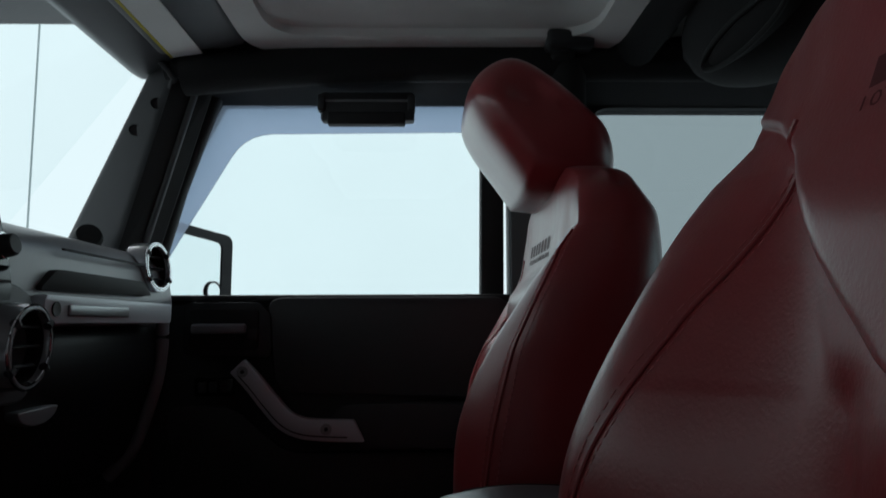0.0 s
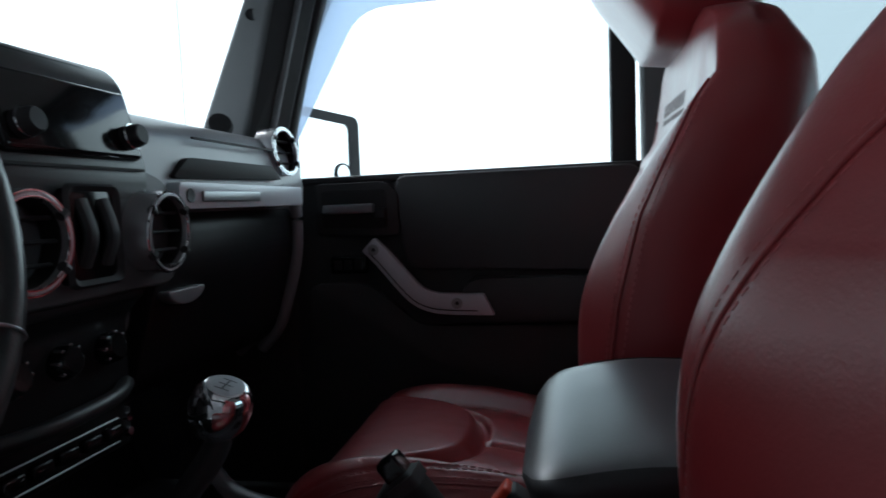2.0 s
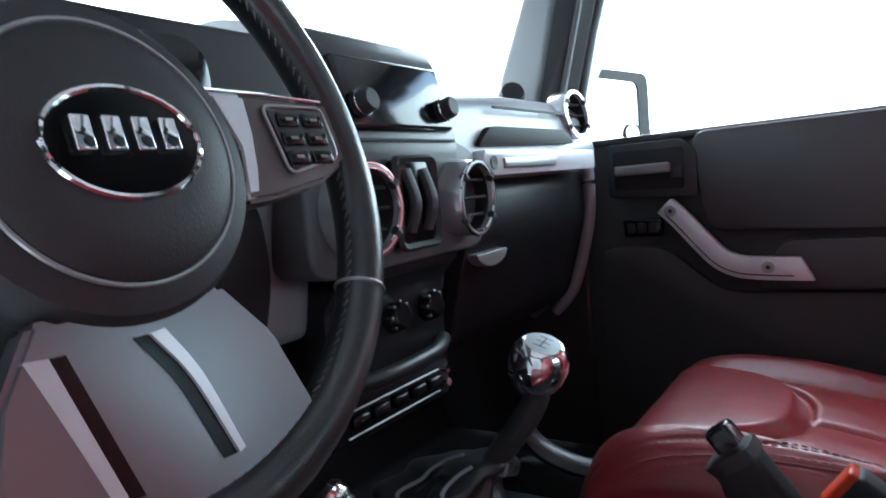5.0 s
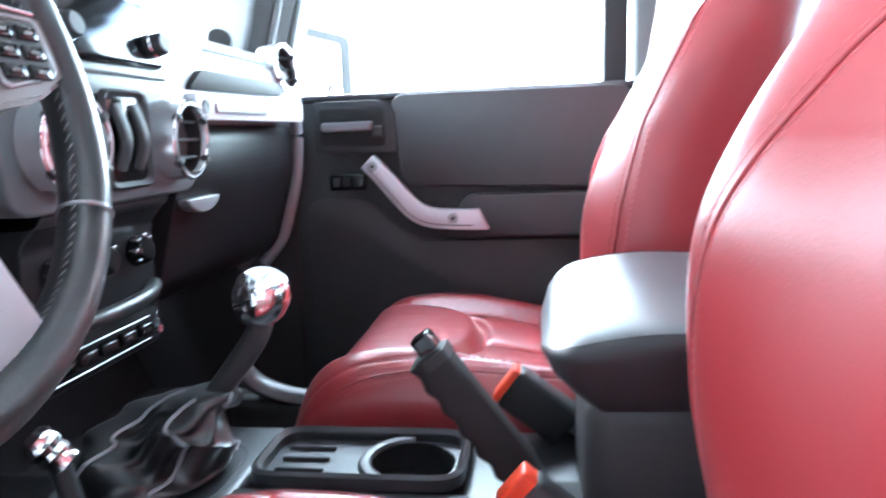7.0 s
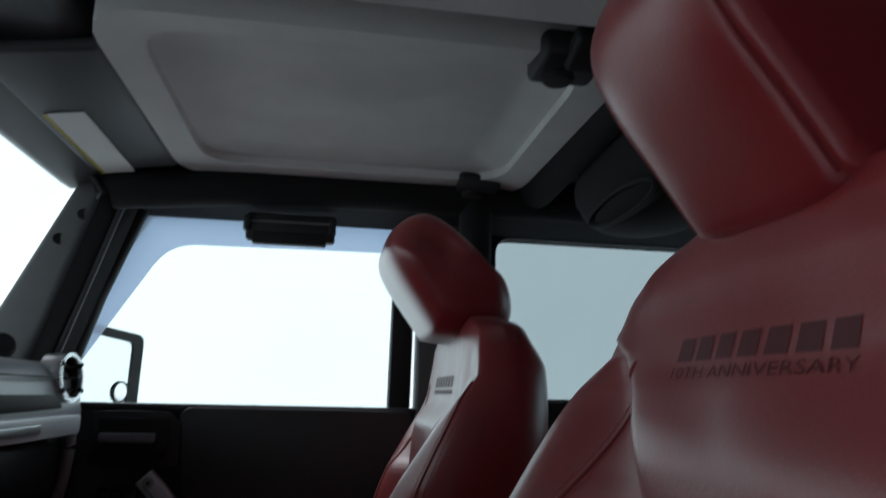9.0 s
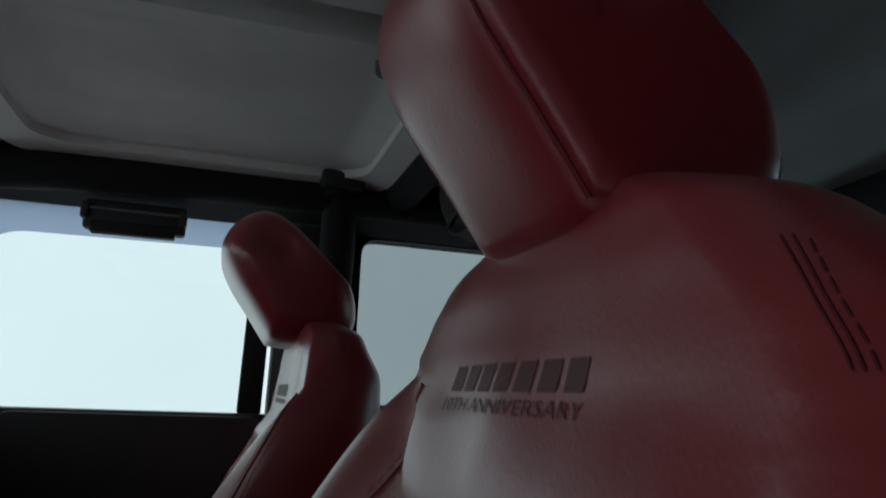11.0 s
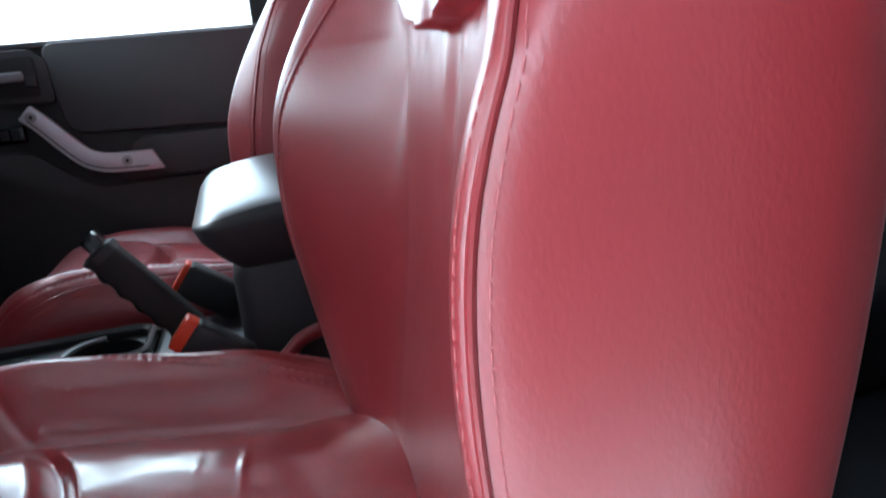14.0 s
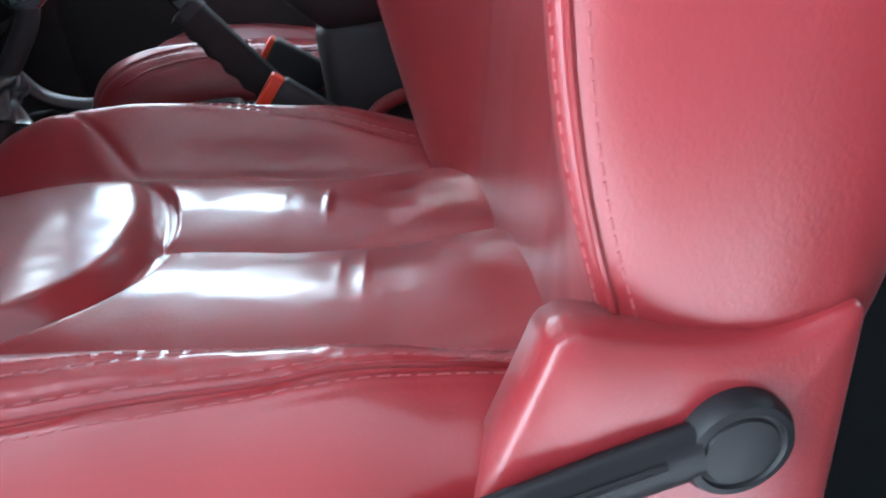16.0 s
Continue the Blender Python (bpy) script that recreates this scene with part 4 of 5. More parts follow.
# overhead sound bar on the roll bar
pod = thing("sound_bar", (0.31, 1.08, 0.93), "black overhead sound bar with oval speaker grille on the roll bar", "speaker")
rows = []
for i in range(33):
    s = i / 32
    y = 0.80 + 0.52 * s
    e = max(0.05, math.sin(math.pi * min(1, max(0, s)))) ** 0.35
    rows.append([(0.35 + 0.085 * e * math.copysign(abs(math.cos(a)) ** 0.7, math.cos(a)) - 0.03 * math.sin(a), y, 1.005 + 0.075 * e * math.copysign(abs(math.sin(a)) ** 0.7, math.sin(a))) for a in (k * math.tau / 36 for k in range(36))])
part("housing", loft(rows), LINER_DARK, pod, smooth=60)
FN = Vector((-0.92, 0, -0.39)).normalized()
FU = Vector((-0.39, 0, 0.92)).normalized()
FC = Vector((0.284, 1.05, 0.955))


def on_bar(r, a, h):
    return FC + Vector((0, 0.125, 0)) * (r * math.cos(a)) + FU * (0.021 * r * math.sin(a)) + FN * h


angs = [k * math.tau / 40 for k in range(40)]
gr = part("grille", loft([[on_bar(1.0, a, -0.03) for a in angs], [on_bar(1.0, a, 0.006) for a in angs], [on_bar(0.93, a, 0.010) for a in angs], [on_bar(0.86, a, 0.004) for a in angs], [on_bar(0.45, a, 0.009) for a in angs], [on_bar(0.02, a, 0.010) for a in angs]]), LINER_DARK, pod, "dark grey oval speaker grille", smooth=40)
part("grille_rim", tube([on_bar(0.97, a, 0.008) for a in angs + angs[:2]], 0.004, 8), BLACK_SOFT, gr)
part("dome_lens", lathe([(0.030, -0.02), (0.030, 0.004), (0.024, 0.009), (0.0, 0.010)], (0.285, 1.03, 1.050), tuple(FN), 28), BLACK_GLOSS, pod)
part("lens_ring", ring((0.283, 1.03, 1.049), tuple(FN), 0.031, 0.003, 32, 6), PILLAR, pod)
# fold-down catch over the side window
catch = thing("roof_catch", (-0.25, 1.44, 0.94), "black fold-down grab strap box above the side window", "roof catch")
part("body", rbox((-0.25, 1.445, 0.975), (0.175, 0.03, 0.055), 0.006), BLACK, catch)
part("flap", rbox((-0.252, 1.44, 0.952), (0.145, 0.024, 0.024), 0.004), BLACK_SOFT, catch)
part("pin", tube([(-0.335, 1.43, 0.985), (-0.17, 1.43, 0.985)], 0.0025, 8), BRUSHED, catch)
for x in (-0.335, -0.168):
    part("bracket", rbox((x, 1.436, 0.98), (0.014, 0.026, 0.03), 0.003), BLACK, catch)
# roof latches
for y, out in ((1.375, 1), (0.825, -1)):
    rl = thing("roof_latch", (0.13, y, 1.03), "black twist latch clamping the roof panel edge", "latch", "roof latches")
    part("latch_body", rbox((0.115, y, 1.070), (0.085, 0.085, 0.036), 0.010), BLACK, rl)
    part("latch_hook", rbox((0.125, y + out * 0.045, 1.060), (0.045, 0.060, 0.026), 0.007, rot=(out * 14, 0, 0)), BLACK_SOFT, rl)
    part("knob", lathe([(0, 0), (0.020, 0), (0.022, 0.006), (0.017, 0.012), (0, 0.013)], (0.105, y - out * 0.010, 1.053), (0, 0, -1), 16), BLACK_SOFT, rl)

# ---- windscreen and pillars ----
ws = thing("window_3", (-0.85, YC, 0.70), "clear slanted windscreen", "windscreen", kind="structure")
q = [(-0.93, 0.10, 0.70), (-0.93, 1.42, 0.70), (-0.655, 1.40, 1.045), (-0.655, 0.12, 1.045)]
bm = bmesh.new()
bm.faces.new([bm.verts.new(p) for p in q])
part("pane", bm, GLASS, ws, smooth=False).visible_shadow = False
ap = thing("a_pillar", (-0.72, 1.46, 0.69), "dark grey plastic windscreen pillar with two screws", "pillar", kind="structure")
sec0 = [(-0.815, 1.415), (-0.70, 1.405), (-0.655, 1.47), (-0.66, 1.53), (-0.80, 1.53)]
sec1 = [(-0.652, 1.425), (-0.60, 1.415), (-0.545, 1.475), (-0.55, 1.53), (-0.64, 1.53)]
part("pillar_trim", loft([[(x, y, 0.66) for x, y in round_poly(sec0, 0.015)], [(x, y, 1.05) for x, y in round_poly(sec1, 0.015)]]), PILLAR, ap)
part("door_seal", tube([(-0.665, 1.495, 0.64), (-0.615, 1.497, 0.83), (-0.545, 1.495, 1.025), (-0.30, 1.495, 1.03), (0.0, 1.495, 1.03)], 0.016, 10), BLACK_SOFT, ap)
bands = []
for (ax, ay), (bx, by), z in ((sec0[1], sec0[2], 0.665), (sec1[1], sec1[2], 1.045)):
    nx, ny = (by - ay), -(bx - ax)
    k = 0.006 / math.hypot(nx, ny)
    bands.append([(ax + 0.006 - nx * k, ay + 0.006 - ny * k, z), (ax + nx * k, ay + ny * k, z), (bx + nx * k, by + ny * k, z), (bx - 0.004, by + 0.02, z)])
part("seal_band", loft(bands), BLACK_SOFT, ap, "black rubber seal band", smooth=30)
part("inner_strip", tube([tuple(Vector(r[1]) * 0.42 + Vector(r[2]) * 0.58 + Vector((0.001, -0.001, 0))) for r in bands], 0.0065, 10), PILLAR, ap, "grey trim strip")
for x, z in ((-0.645, 0.973), (-0.682, 0.923)):
    s = part("screw", lathe([(0, 0), (0.011, 0), (0.011, 0.002), (0.007, -0.003), (0, -0.003)], (x + 0.012, 1.415, z), (0.35, -1, 0.1), 16), BLACK, ap)
ap2 = thing("a_pillar", (-0.72, 0.08, 0.69), "dark grey plastic windscreen pillar", "pillar", kind="structure")
part("pillar_trim", loft([[(x, 2 * YC - y - 0.01, 0.66) for x, y in round_poly(sec0, 0.015)], [(x, 2 * YC - y - 0.01, 1.05) for x, y in round_poly(sec1, 0.015)]]), PILLAR, ap2)
# folded sun visor with its warning label
vis = thing("sun_visor", (-0.58, 1.2, 1.02), "dark grey folded sun visor with a printed white label", "sun visor")
part("board", rbox((-0.535, 1.13, 1.060), (0.15, 0.46, 0.018), 0.008, rot=(0, -8, 0)), PILLAR, vis)
lab = part("warning_label", rbox((-0.562, 1.225, 1.0455), (0.054, 0.28, 0.002), 0.0005, 1, rot=(0, -8, 0)), STICKER, vis, "white printed warning label")
for k in range(9):
    part("print_line", rbox((-0.585 + 0.005 * k, 1.235, 1.0442 + 0.0007 * k), (0.0018, 0.20 - 0.03 * (k % 3), 0.0006), 0, rot=(0, -8, 0)), INK, lab)
part("label_edge", rbox((-0.590, 1.225, 1.0405), (0.005, 0.28, 0.0012), 0, rot=(0, -8, 0)), YELLOW, lab)
part("pivot", tube([(-0.63, 1.39, 1.06), (-0.60, 1.41, 1.02), (-0.62, 1.43, 1.0)], 0.008, 10), BLACK, vis)
# grab loop at the foot of the pillar
gl = solo("dash_speaker_knob", lathe([(0, 0), (0.022, 0.0), (0.024, 0.01), (0.02, 0.02), (0, 0.022)], (-0.72, 1.36, 0.715), (0.5, -0.7, 0.4), 20), BLACK_SOFT, "round black plastic cap on the dashboard corner", "cap")

# ---- outside mirror ----
mir = thing("side_mirror", (-0.66, 1.72, 0.60), "black folding outside mirror with a small round blind-spot glass", "wing mirror")
MN, MT = Vector((0.89, -0.45, 0.0)), Vector((0.45, 0.89, 0.0))


def on_mirror(a, z, d=0.0):
    """a: across from the inner edge's middle, d: out of the glass."""
    return tuple(Vector((-0.645, 1.715, 0.0)) + MT * a + MN * d + Vector((0, 0, z)))


mo = round_poly([(-0.095, 0.607), (0.098, 0.604), (0.100, 0.776), (-0.095, 0.792)], 0.022)
mi = round_poly([(-0.085, 0.622), (0.070, 0.619), (0.072, 0.758), (-0.085, 0.772)], 0.016)
part("housing", loft([[on_mirror(*p, -0.004) for p in mi], [on_mirror(*p, 0.0) for p in mi], [on_mirror(*p, 0.004) for p in mo], [on_mirror(*p, -0.04) for p in mo], [on_mirror(p[0] * 0.8, p[1] * 0.85 + 0.1, -0.075) for p in mo]]), BLACK_SOFT, mir)
bm = bmesh.new()
bm.faces.new([bm.verts.new(on_mirror(*p, -0.003)) for p in mi])
part("mirror_pane", bm, MIRROR, mir, smooth=False)
part("blind_spot_glass", lathe([(0, 0.003), (0.014, 0.0026), (0.021, 0.001), (0.021, -0.004), (0, -0.004)], on_mirror(0.046, 0.645, 0.0), MN, 24), MIRROR, mir)
part("blind_spot_rim", ring(on_mirror(0.046, 0.645, 0.001), MN, 0.0218, 0.0022, 28, 6), BLACK_SOFT, mir)
part("mirror_arm", tube([(-0.70, 1.56, 0.59), (-0.70, 1.62, 0.60), (-0.69, 1.66, 0.62)], 0.02, 10), BLACK, mir)

# ---- dashboard ----
dash = thing("dashboard", (-0.75, YC, 0.30), "dark grey moulded dashboard with round vents and silver trims", "dashboard")
prof = round_poly([(-0.60, 0.595), (-0.612, 0.668), (-0.64, 0.695), (-0.97, 0.70), (-0.97, 0.42), (-0.66, 0.42), (-0.63, 0.575)], 0.018)
part("upper_pad", prism(prof, 0.06, 1.445, "y", 0.004), DASH, dash)
low = round_poly([(-0.62, 0.575), (-0.61, 0.50), (-0.66, 0.34), (-0.80, 0.28), (-0.97, 0.28), (-0.97, 0.575)], 0.03)
glove = part("glove_box", prism(low, 0.98, 1.43, "y", 0.008), BLACK_SATIN, dash, "black glove box door")
part("glove_latch", prism([(1.03 + 0.043 * math.cos(a), 0.472 - 0.020 * math.sin(a)) for a in (math.pi * k / 16 for k in range(17))], -0.622, -0.604, "x", 0.004, 3), DASH, glove, "dark grey rounded glove box pull")
part("knee_panel", prism(low, 0.08, 0.64, "y", 0.008), BLACK_SATIN, dash)
part("edge_strip", tube(spline([(-0.606, 1.412, 0.575), (-0.606, 1.412, 0.53), (-0.612, 1.412, 0.474), (-0.630, 1.412, 0.41), (-0.652, 1.412, 0.352), (-0.69, 1.412, 0.31)], 6), 0.011, 10), DASH, glove, "dark grey edge strip")
# shelf slot and silver grab bar on the passenger's side
part("shelf_slot", prism(round_poly([(1.00, 0.612), (1.335, 0.618), (1.30, 0.640), (1.04, 0.640)], 0.012), -0.64, -0.596, "x", 0.003), BLACK_SOFT, dash)
part("seam_line", rbox((-0.607, 1.20, 0.668), (0.004, 0.26, 0.003), 0), BLACK_SOFT, dash)
gb = part("grab_bar", prism(round_poly([(0.995, 0.573), (1.395, 0.574), (1.395, 0.606), (0.995, 0.607)], 0.008), -0.607, -0.585, "x", 0.004), SILVER, dash, "silver grab bar")
part("bar_inlay", rbox((-0.583, 1.13, 0.589), (0.004, 0.17, 0.014), 0.002), BRUSHED, gb)
part("screw", lathe([(0, 0), (0.009, 0), (0.009, 0.002), (0, 0.001)], (-0.585, 1.018, 0.59), (1, 0, 0), 16), BLACK, gb)


VENT_METAL = material("vent_satin_metal", (0.66, 0.68, 0.70), 0.26, metal=0.7, stain=0.05)


def vent(c, axis, r, name="air_vent", mat=VENT_METAL):
    """Round vent: silver ring with clips, dark throat and slats."""
    v = part(name, lathe([(r * 0.84, 0.0), (r * 0.84, 0.010), (r * 0.87, 0.014), (r * 0.93, 0.014), (r * 0.975, 0.008), (r * 1.01, -0.002), (r * 1.05, -0.024), (r * 0.84, -0.024), (r * 0.84, 0.0)], c, axis, 40, caps=False), mat, dash, "silver ringed round air vent")
    q = Vector(axis).normalized()
    part("throat", lathe([(0.0, -0.022), (r * 0.84, -0.022), (r * 0.84, 0.006), (r * 0.83, 0.006), (r * 0.82, -0.018), (0.0, -0.020)], c, axis, 32), BLACK_SOFT, v)
    side = q.cross(Vector((0, 0, 1))).normalized()
    up = side.cross(q).normalized()
    for k in (-0.45, 0.0, 0.45):
        h = r * k
        w = math.sqrt(max(0, (r * 0.78) ** 2 - h * h))
        p = Vector(c) + up * h
        part("slat", tube([p - side * w, p + side * w], 0.0022, 8, flat=2.2, up=tuple(up)), BLACK, v)
    part("ring_edge", ring(tuple(Vector(c) + q * 0.012), tuple(q), r * 0.975, 0.0014, 48, 6), CHROME, v)
    part("ring_edge", ring(tuple(Vector(c) + q * 0.013), tuple(q), r * 0.865, 0.0012, 48, 6), CHROME, v)
    for ang in (35, 145, 215, 325):
        d = side * math.cos(radians(ang)) + up * math.sin(radians(ang))
        p = Vector(c) + d * r * 0.90 + q * 0.012
        part("ring_clip", tube([p - d * r * 0.08, p + d * r * 0.08], 0.005, 8), BLACK, v)
    return v


vent((-0.579, 0.938, 0.548), (1, 0.05, -0.05), 0.047)
vent((-0.579, 0.733, 0.548), (1, -0.05, -0.05), 0.047)
vent((-0.612, 1.370, 0.668), (1, -0.12, 0.12), 0.043)
vent((-0.600, 0.12, 0.64), (0.8, 0.5, 0.0), 0.047)
# centre stack
SX, LX, SY = -0.585, -0.632, 0.829           # upper face, lower face, middle
stack = part("centre_panel", prism(round_poly([(-0.97, 0.46), (SX - 0.020, 0.47), (SX - 0.005, 0.615), (SX - 0.03, 0.714), (SX - 0.047, 0.735), (-0.74, 0.762), (-0.97, 0.764)], 0.016), SY - 0.110, SY + 0.110, "y", 0.018, 4), STACK, dash)
part("stack_wing", prism(round_poly([(0.668, 0.485), (0.992, 0.485), (0.992, 0.605), (0.915, 0.625), (0.668, 0.625)], 0.03), -0.69, SX - 0.008, "x", 0.010, 3), PILLAR, dash)
rad = part("radio", rbox((SX - 0.022, SY, 0.664), (0.03, 0.192, 0.078), 0.006, rot=(0, -14, 0)), BLACK_GLOSS, dash, "black car radio with screen and two knobs")
part("screen", rbox((SX - 0.010, SY + 0.005, 0.654), (0.008, 0.095, 0.040), 0.002, rot=(0, -14, 0)), SCREEN, rad)
part("disc_slot", rbox((SX - 0.018, SY, 0.690), (0.006, 0.125, 0.004), 0.001, rot=(0, -14, 0)), BLACK_SOFT, rad)
for k in range(6):
    part("radio_key", rbox((SX - 0.021, SY - 0.065 + 0.026 * k, 0.699), (0.006, 0.019, 0.006), 0.001, rot=(0, -14, 0)), BLACK, rad)
for k in range(3):
    part("panel_groove", rbox((SX - 0.044 - 0.010 * k, SY - 0.010, 0.7275 + 0.0035 * k), (0.004, 0.15 - 0.02 * k, 0.004), 0.001, rot=(0, -14, 0)), BLACK_SOFT, rad)
for y in (SY - 0.075, SY + 0.075):
    kn = part("radio_knob", lathe([(0.0135, 0), (0.0135, 0.010), (0.012, 0.022), (0.010, 0.0245), (0, 0.0245)], (SX - 0.008, y, 0.651), (1, 0, 0.2), 24), BLACK, rad)
    part("knob_ring", ring((SX + 0.004, y, 0.654), (1, 0, 0.2), 0.0132, 0.0014, 32, 6), CHROME, kn)
part("seam_line", rbox((SX - 0.006, SY, 0.618), (0.006, 0.205, 0.003), 0), BLACK_SOFT, dash)
part("seam_line", rbox((SX - 0.008, SY, 0.634), (0.006, 0.205, 0.002), 0), BLACK_SOFT, dash)
# window switches
wsw = part("switch_panel", prism(round_poly([(0.793, 0.503), (0.865, 0.503), (0.865, 0.597), (0.793, 0.597)], 0.008), SX - 0.02, SX + 0.004, "x", 0.003), BLACK_GLOSS, dash, "gloss black window switch panel")
rim = []
for grow, out in ((0.004, 0.004), (0.001, 0.009), (-0.004, 0.004)):
    rim.append([(SX + out, y, z) for y, z in round_poly([(0.793 - grow, 0.503 - grow), (0.865 + grow, 0.503 - grow), (0.865 + grow, 0.597 + grow), (0.793 - grow, 0.597 + grow)], 0.010)])
part("panel_rim", loft(rim, caps=False), BLACK, wsw)
for y in (0.813, 0.845):
    part("rocker", tube(spline([(SX + 0.003, y, 0.520), (SX + 0.013, y, 0.55), (SX + 0.003, y, 0.585)], 5), 0.006, 8, flat=1.3, up=(1, 0, 0)), BLACK, wsw)
# climate controls and lower switch rows, set back under the upper face
cl = part("climate_panel", prism(round_poly([(-0.74, 0.28), (LX - 0.004, 0.30), (LX, 0.45), (SX - 0.018, 0.482), (SX - 0.014, 0.50), (-0.74, 0.50)], 0.008), SY - 0.110, SY + 0.110, "y", 0.005), BLACK_SATIN, dash)
for y in (SY - 0.070, SY, SY + 0.070):
    kn = part("climate_knob", lathe([(0.018, 0), (0.018, 0.006), (0.016, 0.018), (0.013, 0.021), (0, 0.021)], (LX - 0.002, y, 0.420), (1, 0, 0.25), 24), BLACK_GLOSS, cl)
    for k in range(8):
        a = k * math.tau / 8
        part("knob_stud", rbox((LX + 0.010, y + 0.0165 * math.cos(a), 0.424 + 0.0165 * math.sin(a)), (0.012, 0.004, 0.004), 0.001, 1), CHROME, kn)
part("storage_lip", tube(spline([(LX + 0.002, SY - 0.100, 0.366), (LX + 0.024, SY - 0.045, 0.369), (LX + 0.024, SY + 0.045, 0.372), (LX + 0.002, SY + 0.100, 0.374)], 6), 0.009, 10), STACK, dash)
for z in (0.339, 0.312):
    part("trim_line", tube([(LX + 0.002, SY - 0.095, z), (LX + 0.002, SY + 0.080, z)], 0.0012, 6), BRUSHED, dash)
for k in range(5):
    part("switch_key", rbox((LX + 0.002, SY - 0.075 + 0.036 * k, 0.326), (0.012, 0.026, 0.014), 0.003), BLACK_GLOSS, dash)
for y, z in ((SY + 0.096, 0.352), (SY + 0.096, 0.335), (SY + 0.097, 0.318)):
    part("stud", lathe([(0, 0), (0.006, 0), (0.005, 0.006), (0, 0.006)], (LX, y, z), (1, 0, 0.1), 10), CHROME, dash)
# instrument hood
rows = []
for i in range(13):
    x = -0.635 - 0.30 * i / 12
    rows.append([(x, 0.19 + 0.50 * j / 24, 0.690 + (0.030 + 0.0012 * i) * math.sin(math.pi * j / 24) ** 0.35) for j in range(25)])
part("instrument_hood", loft(rows, close=False, caps=False), BLACK, dash)
fascia = part("cluster_panel", prism(round_poly([(0.16, 0.600), (0.668, 0.600), (0.668, 0.706), (0.16, 0.706)], 0.02), -0.645, -0.594, "x", 0.006), BLACK_SOFT, dash, "black instrument panel surround")
part("gauge_face", prism(round_poly([(0.22, 0.608), (0.58, 0.608), (0.58, 0.694), (0.22, 0.694)], 0.03), -0.602, -0.590, "x", 0.003), BLACK_GLOSS, fascia)
for y in (0.31, 0.49):
    part("gauge_ring", ring((-0.589, y, 0.651), (1, 0, 0), 0.034, 0.002, 40, 6), SILVER, fascia)

# ---- steering wheel ----
WC = Vector((-0.465, 0.401, 0.588))
TILT = radians(15)
AX = Vector((math.cos(TILT), 0, math.sin(TILT)))          # towards the driver
UP = Vector((-math.sin(TILT), 0, math.cos(TILT)))
RT = Vector((0, 1, 0))
wheel = thing("steering_wheel", tuple(WC), "black leather steering wheel with silver spokes and round horn pad", "steering wheel")


def on_wheel(a, b, h=0.0):
    """Place on the wheel: a across, b up, h towards the driver."""
    return WC + RT * a + UP * b + AX * h


rim = part("rim", ring(WC, AX, 0.177, 0.0155, 72, 14), BLACK_LEATHER, wheel, "black leather wrapped rim")
bm = bmesh.new()
for k in range(150):
    a = k * math.tau / 150
    p = WC + (RT * math.cos(a) + UP * math.sin(a)) * 0.1625 + AX * 0.004
    d = (-RT * math.sin(a) + UP * math.cos(a)) * 0.0025
    tube([p - d - AX * 0.002, p + d + AX * 0.002], 0.0007, 5, bm=bm)
part("rim_stitching", bm, material("grey_thread", (0.12, 0.12, 0.12), 0.7), rim, kind="stuff")
for a in (-30, -150):
    d = RT * math.cos(radians(a)) + UP * math.sin(radians(a))
    t = -RT * math.sin(radians(a)) + UP * math.cos(radians(a))
    part("rim_joint", ring(WC + d * 0.177, t, 0.0158, 0.0012, 24, 6), BRUSHED, rim)
hub = part("hub", lathe([(0.0, -0.05), (0.068, -0.05), (0.080, -0.02), (0.082, 0.0), (0.076, 0.013), (0.066, 0.017), (0.0, 0.018)], WC, AX, 56), BLACK, wheel)
pad = part("horn_pad", lathe([(0.062, 0.014), (0.062, 0.019), (0.058, 0.023), (0.04, 0.027), (0.0, 0.028)], WC, AX, 56), BLACK, wheel)
part("pad_groove", ring(WC + AX * 0.0185, AX, 0.0635, 0.0014, 56, 6), BRUSHED, pad)
em = [on_wheel(0.038 * math.cos(k * math.tau / 36), 0.026 * math.sin(k * math.tau / 36), 0.0285) for k in range(36)]
bm = bmesh.new()
bm.faces.new([bm.verts.new(p) for p in em])
bmesh.ops.solidify(bm, geom=bm.faces[:], thickness=0.003)
emb = part("emblem", bm, BLACK_GLOSS, pad, "oval dark emblem with chrome edge")
part("emblem_rim", tube(em + em[:2], 0.0016, 6), CHROME, emb)
for k in range(4):
    part("emblem_bar", rbox(tuple(on_wheel(-0.021 + 0.014 * k, 0.003, 0.0305)), (0.004, 0.009, 0.016), 0.001, rot=(0, -15, 0)), CHROME, emb)


def spoke(poly, name, mat, h0, h1, parent=wheel, label=""):
    ra = [on_wheel(a, b, h0) for a, b in poly]
    rb = [on_wheel(a, b, h1) for a, b in poly]
    bm = loft([ra, rb])
    bmesh.ops.recalc_face_normals(bm, faces=bm.faces)
    bmesh.ops.bevel(bm, geom=list(bm.edges), offset=0.003, segments=2, affect="EDGES", clamp_overlap=True)
    return part(name, bm, mat, parent, label)


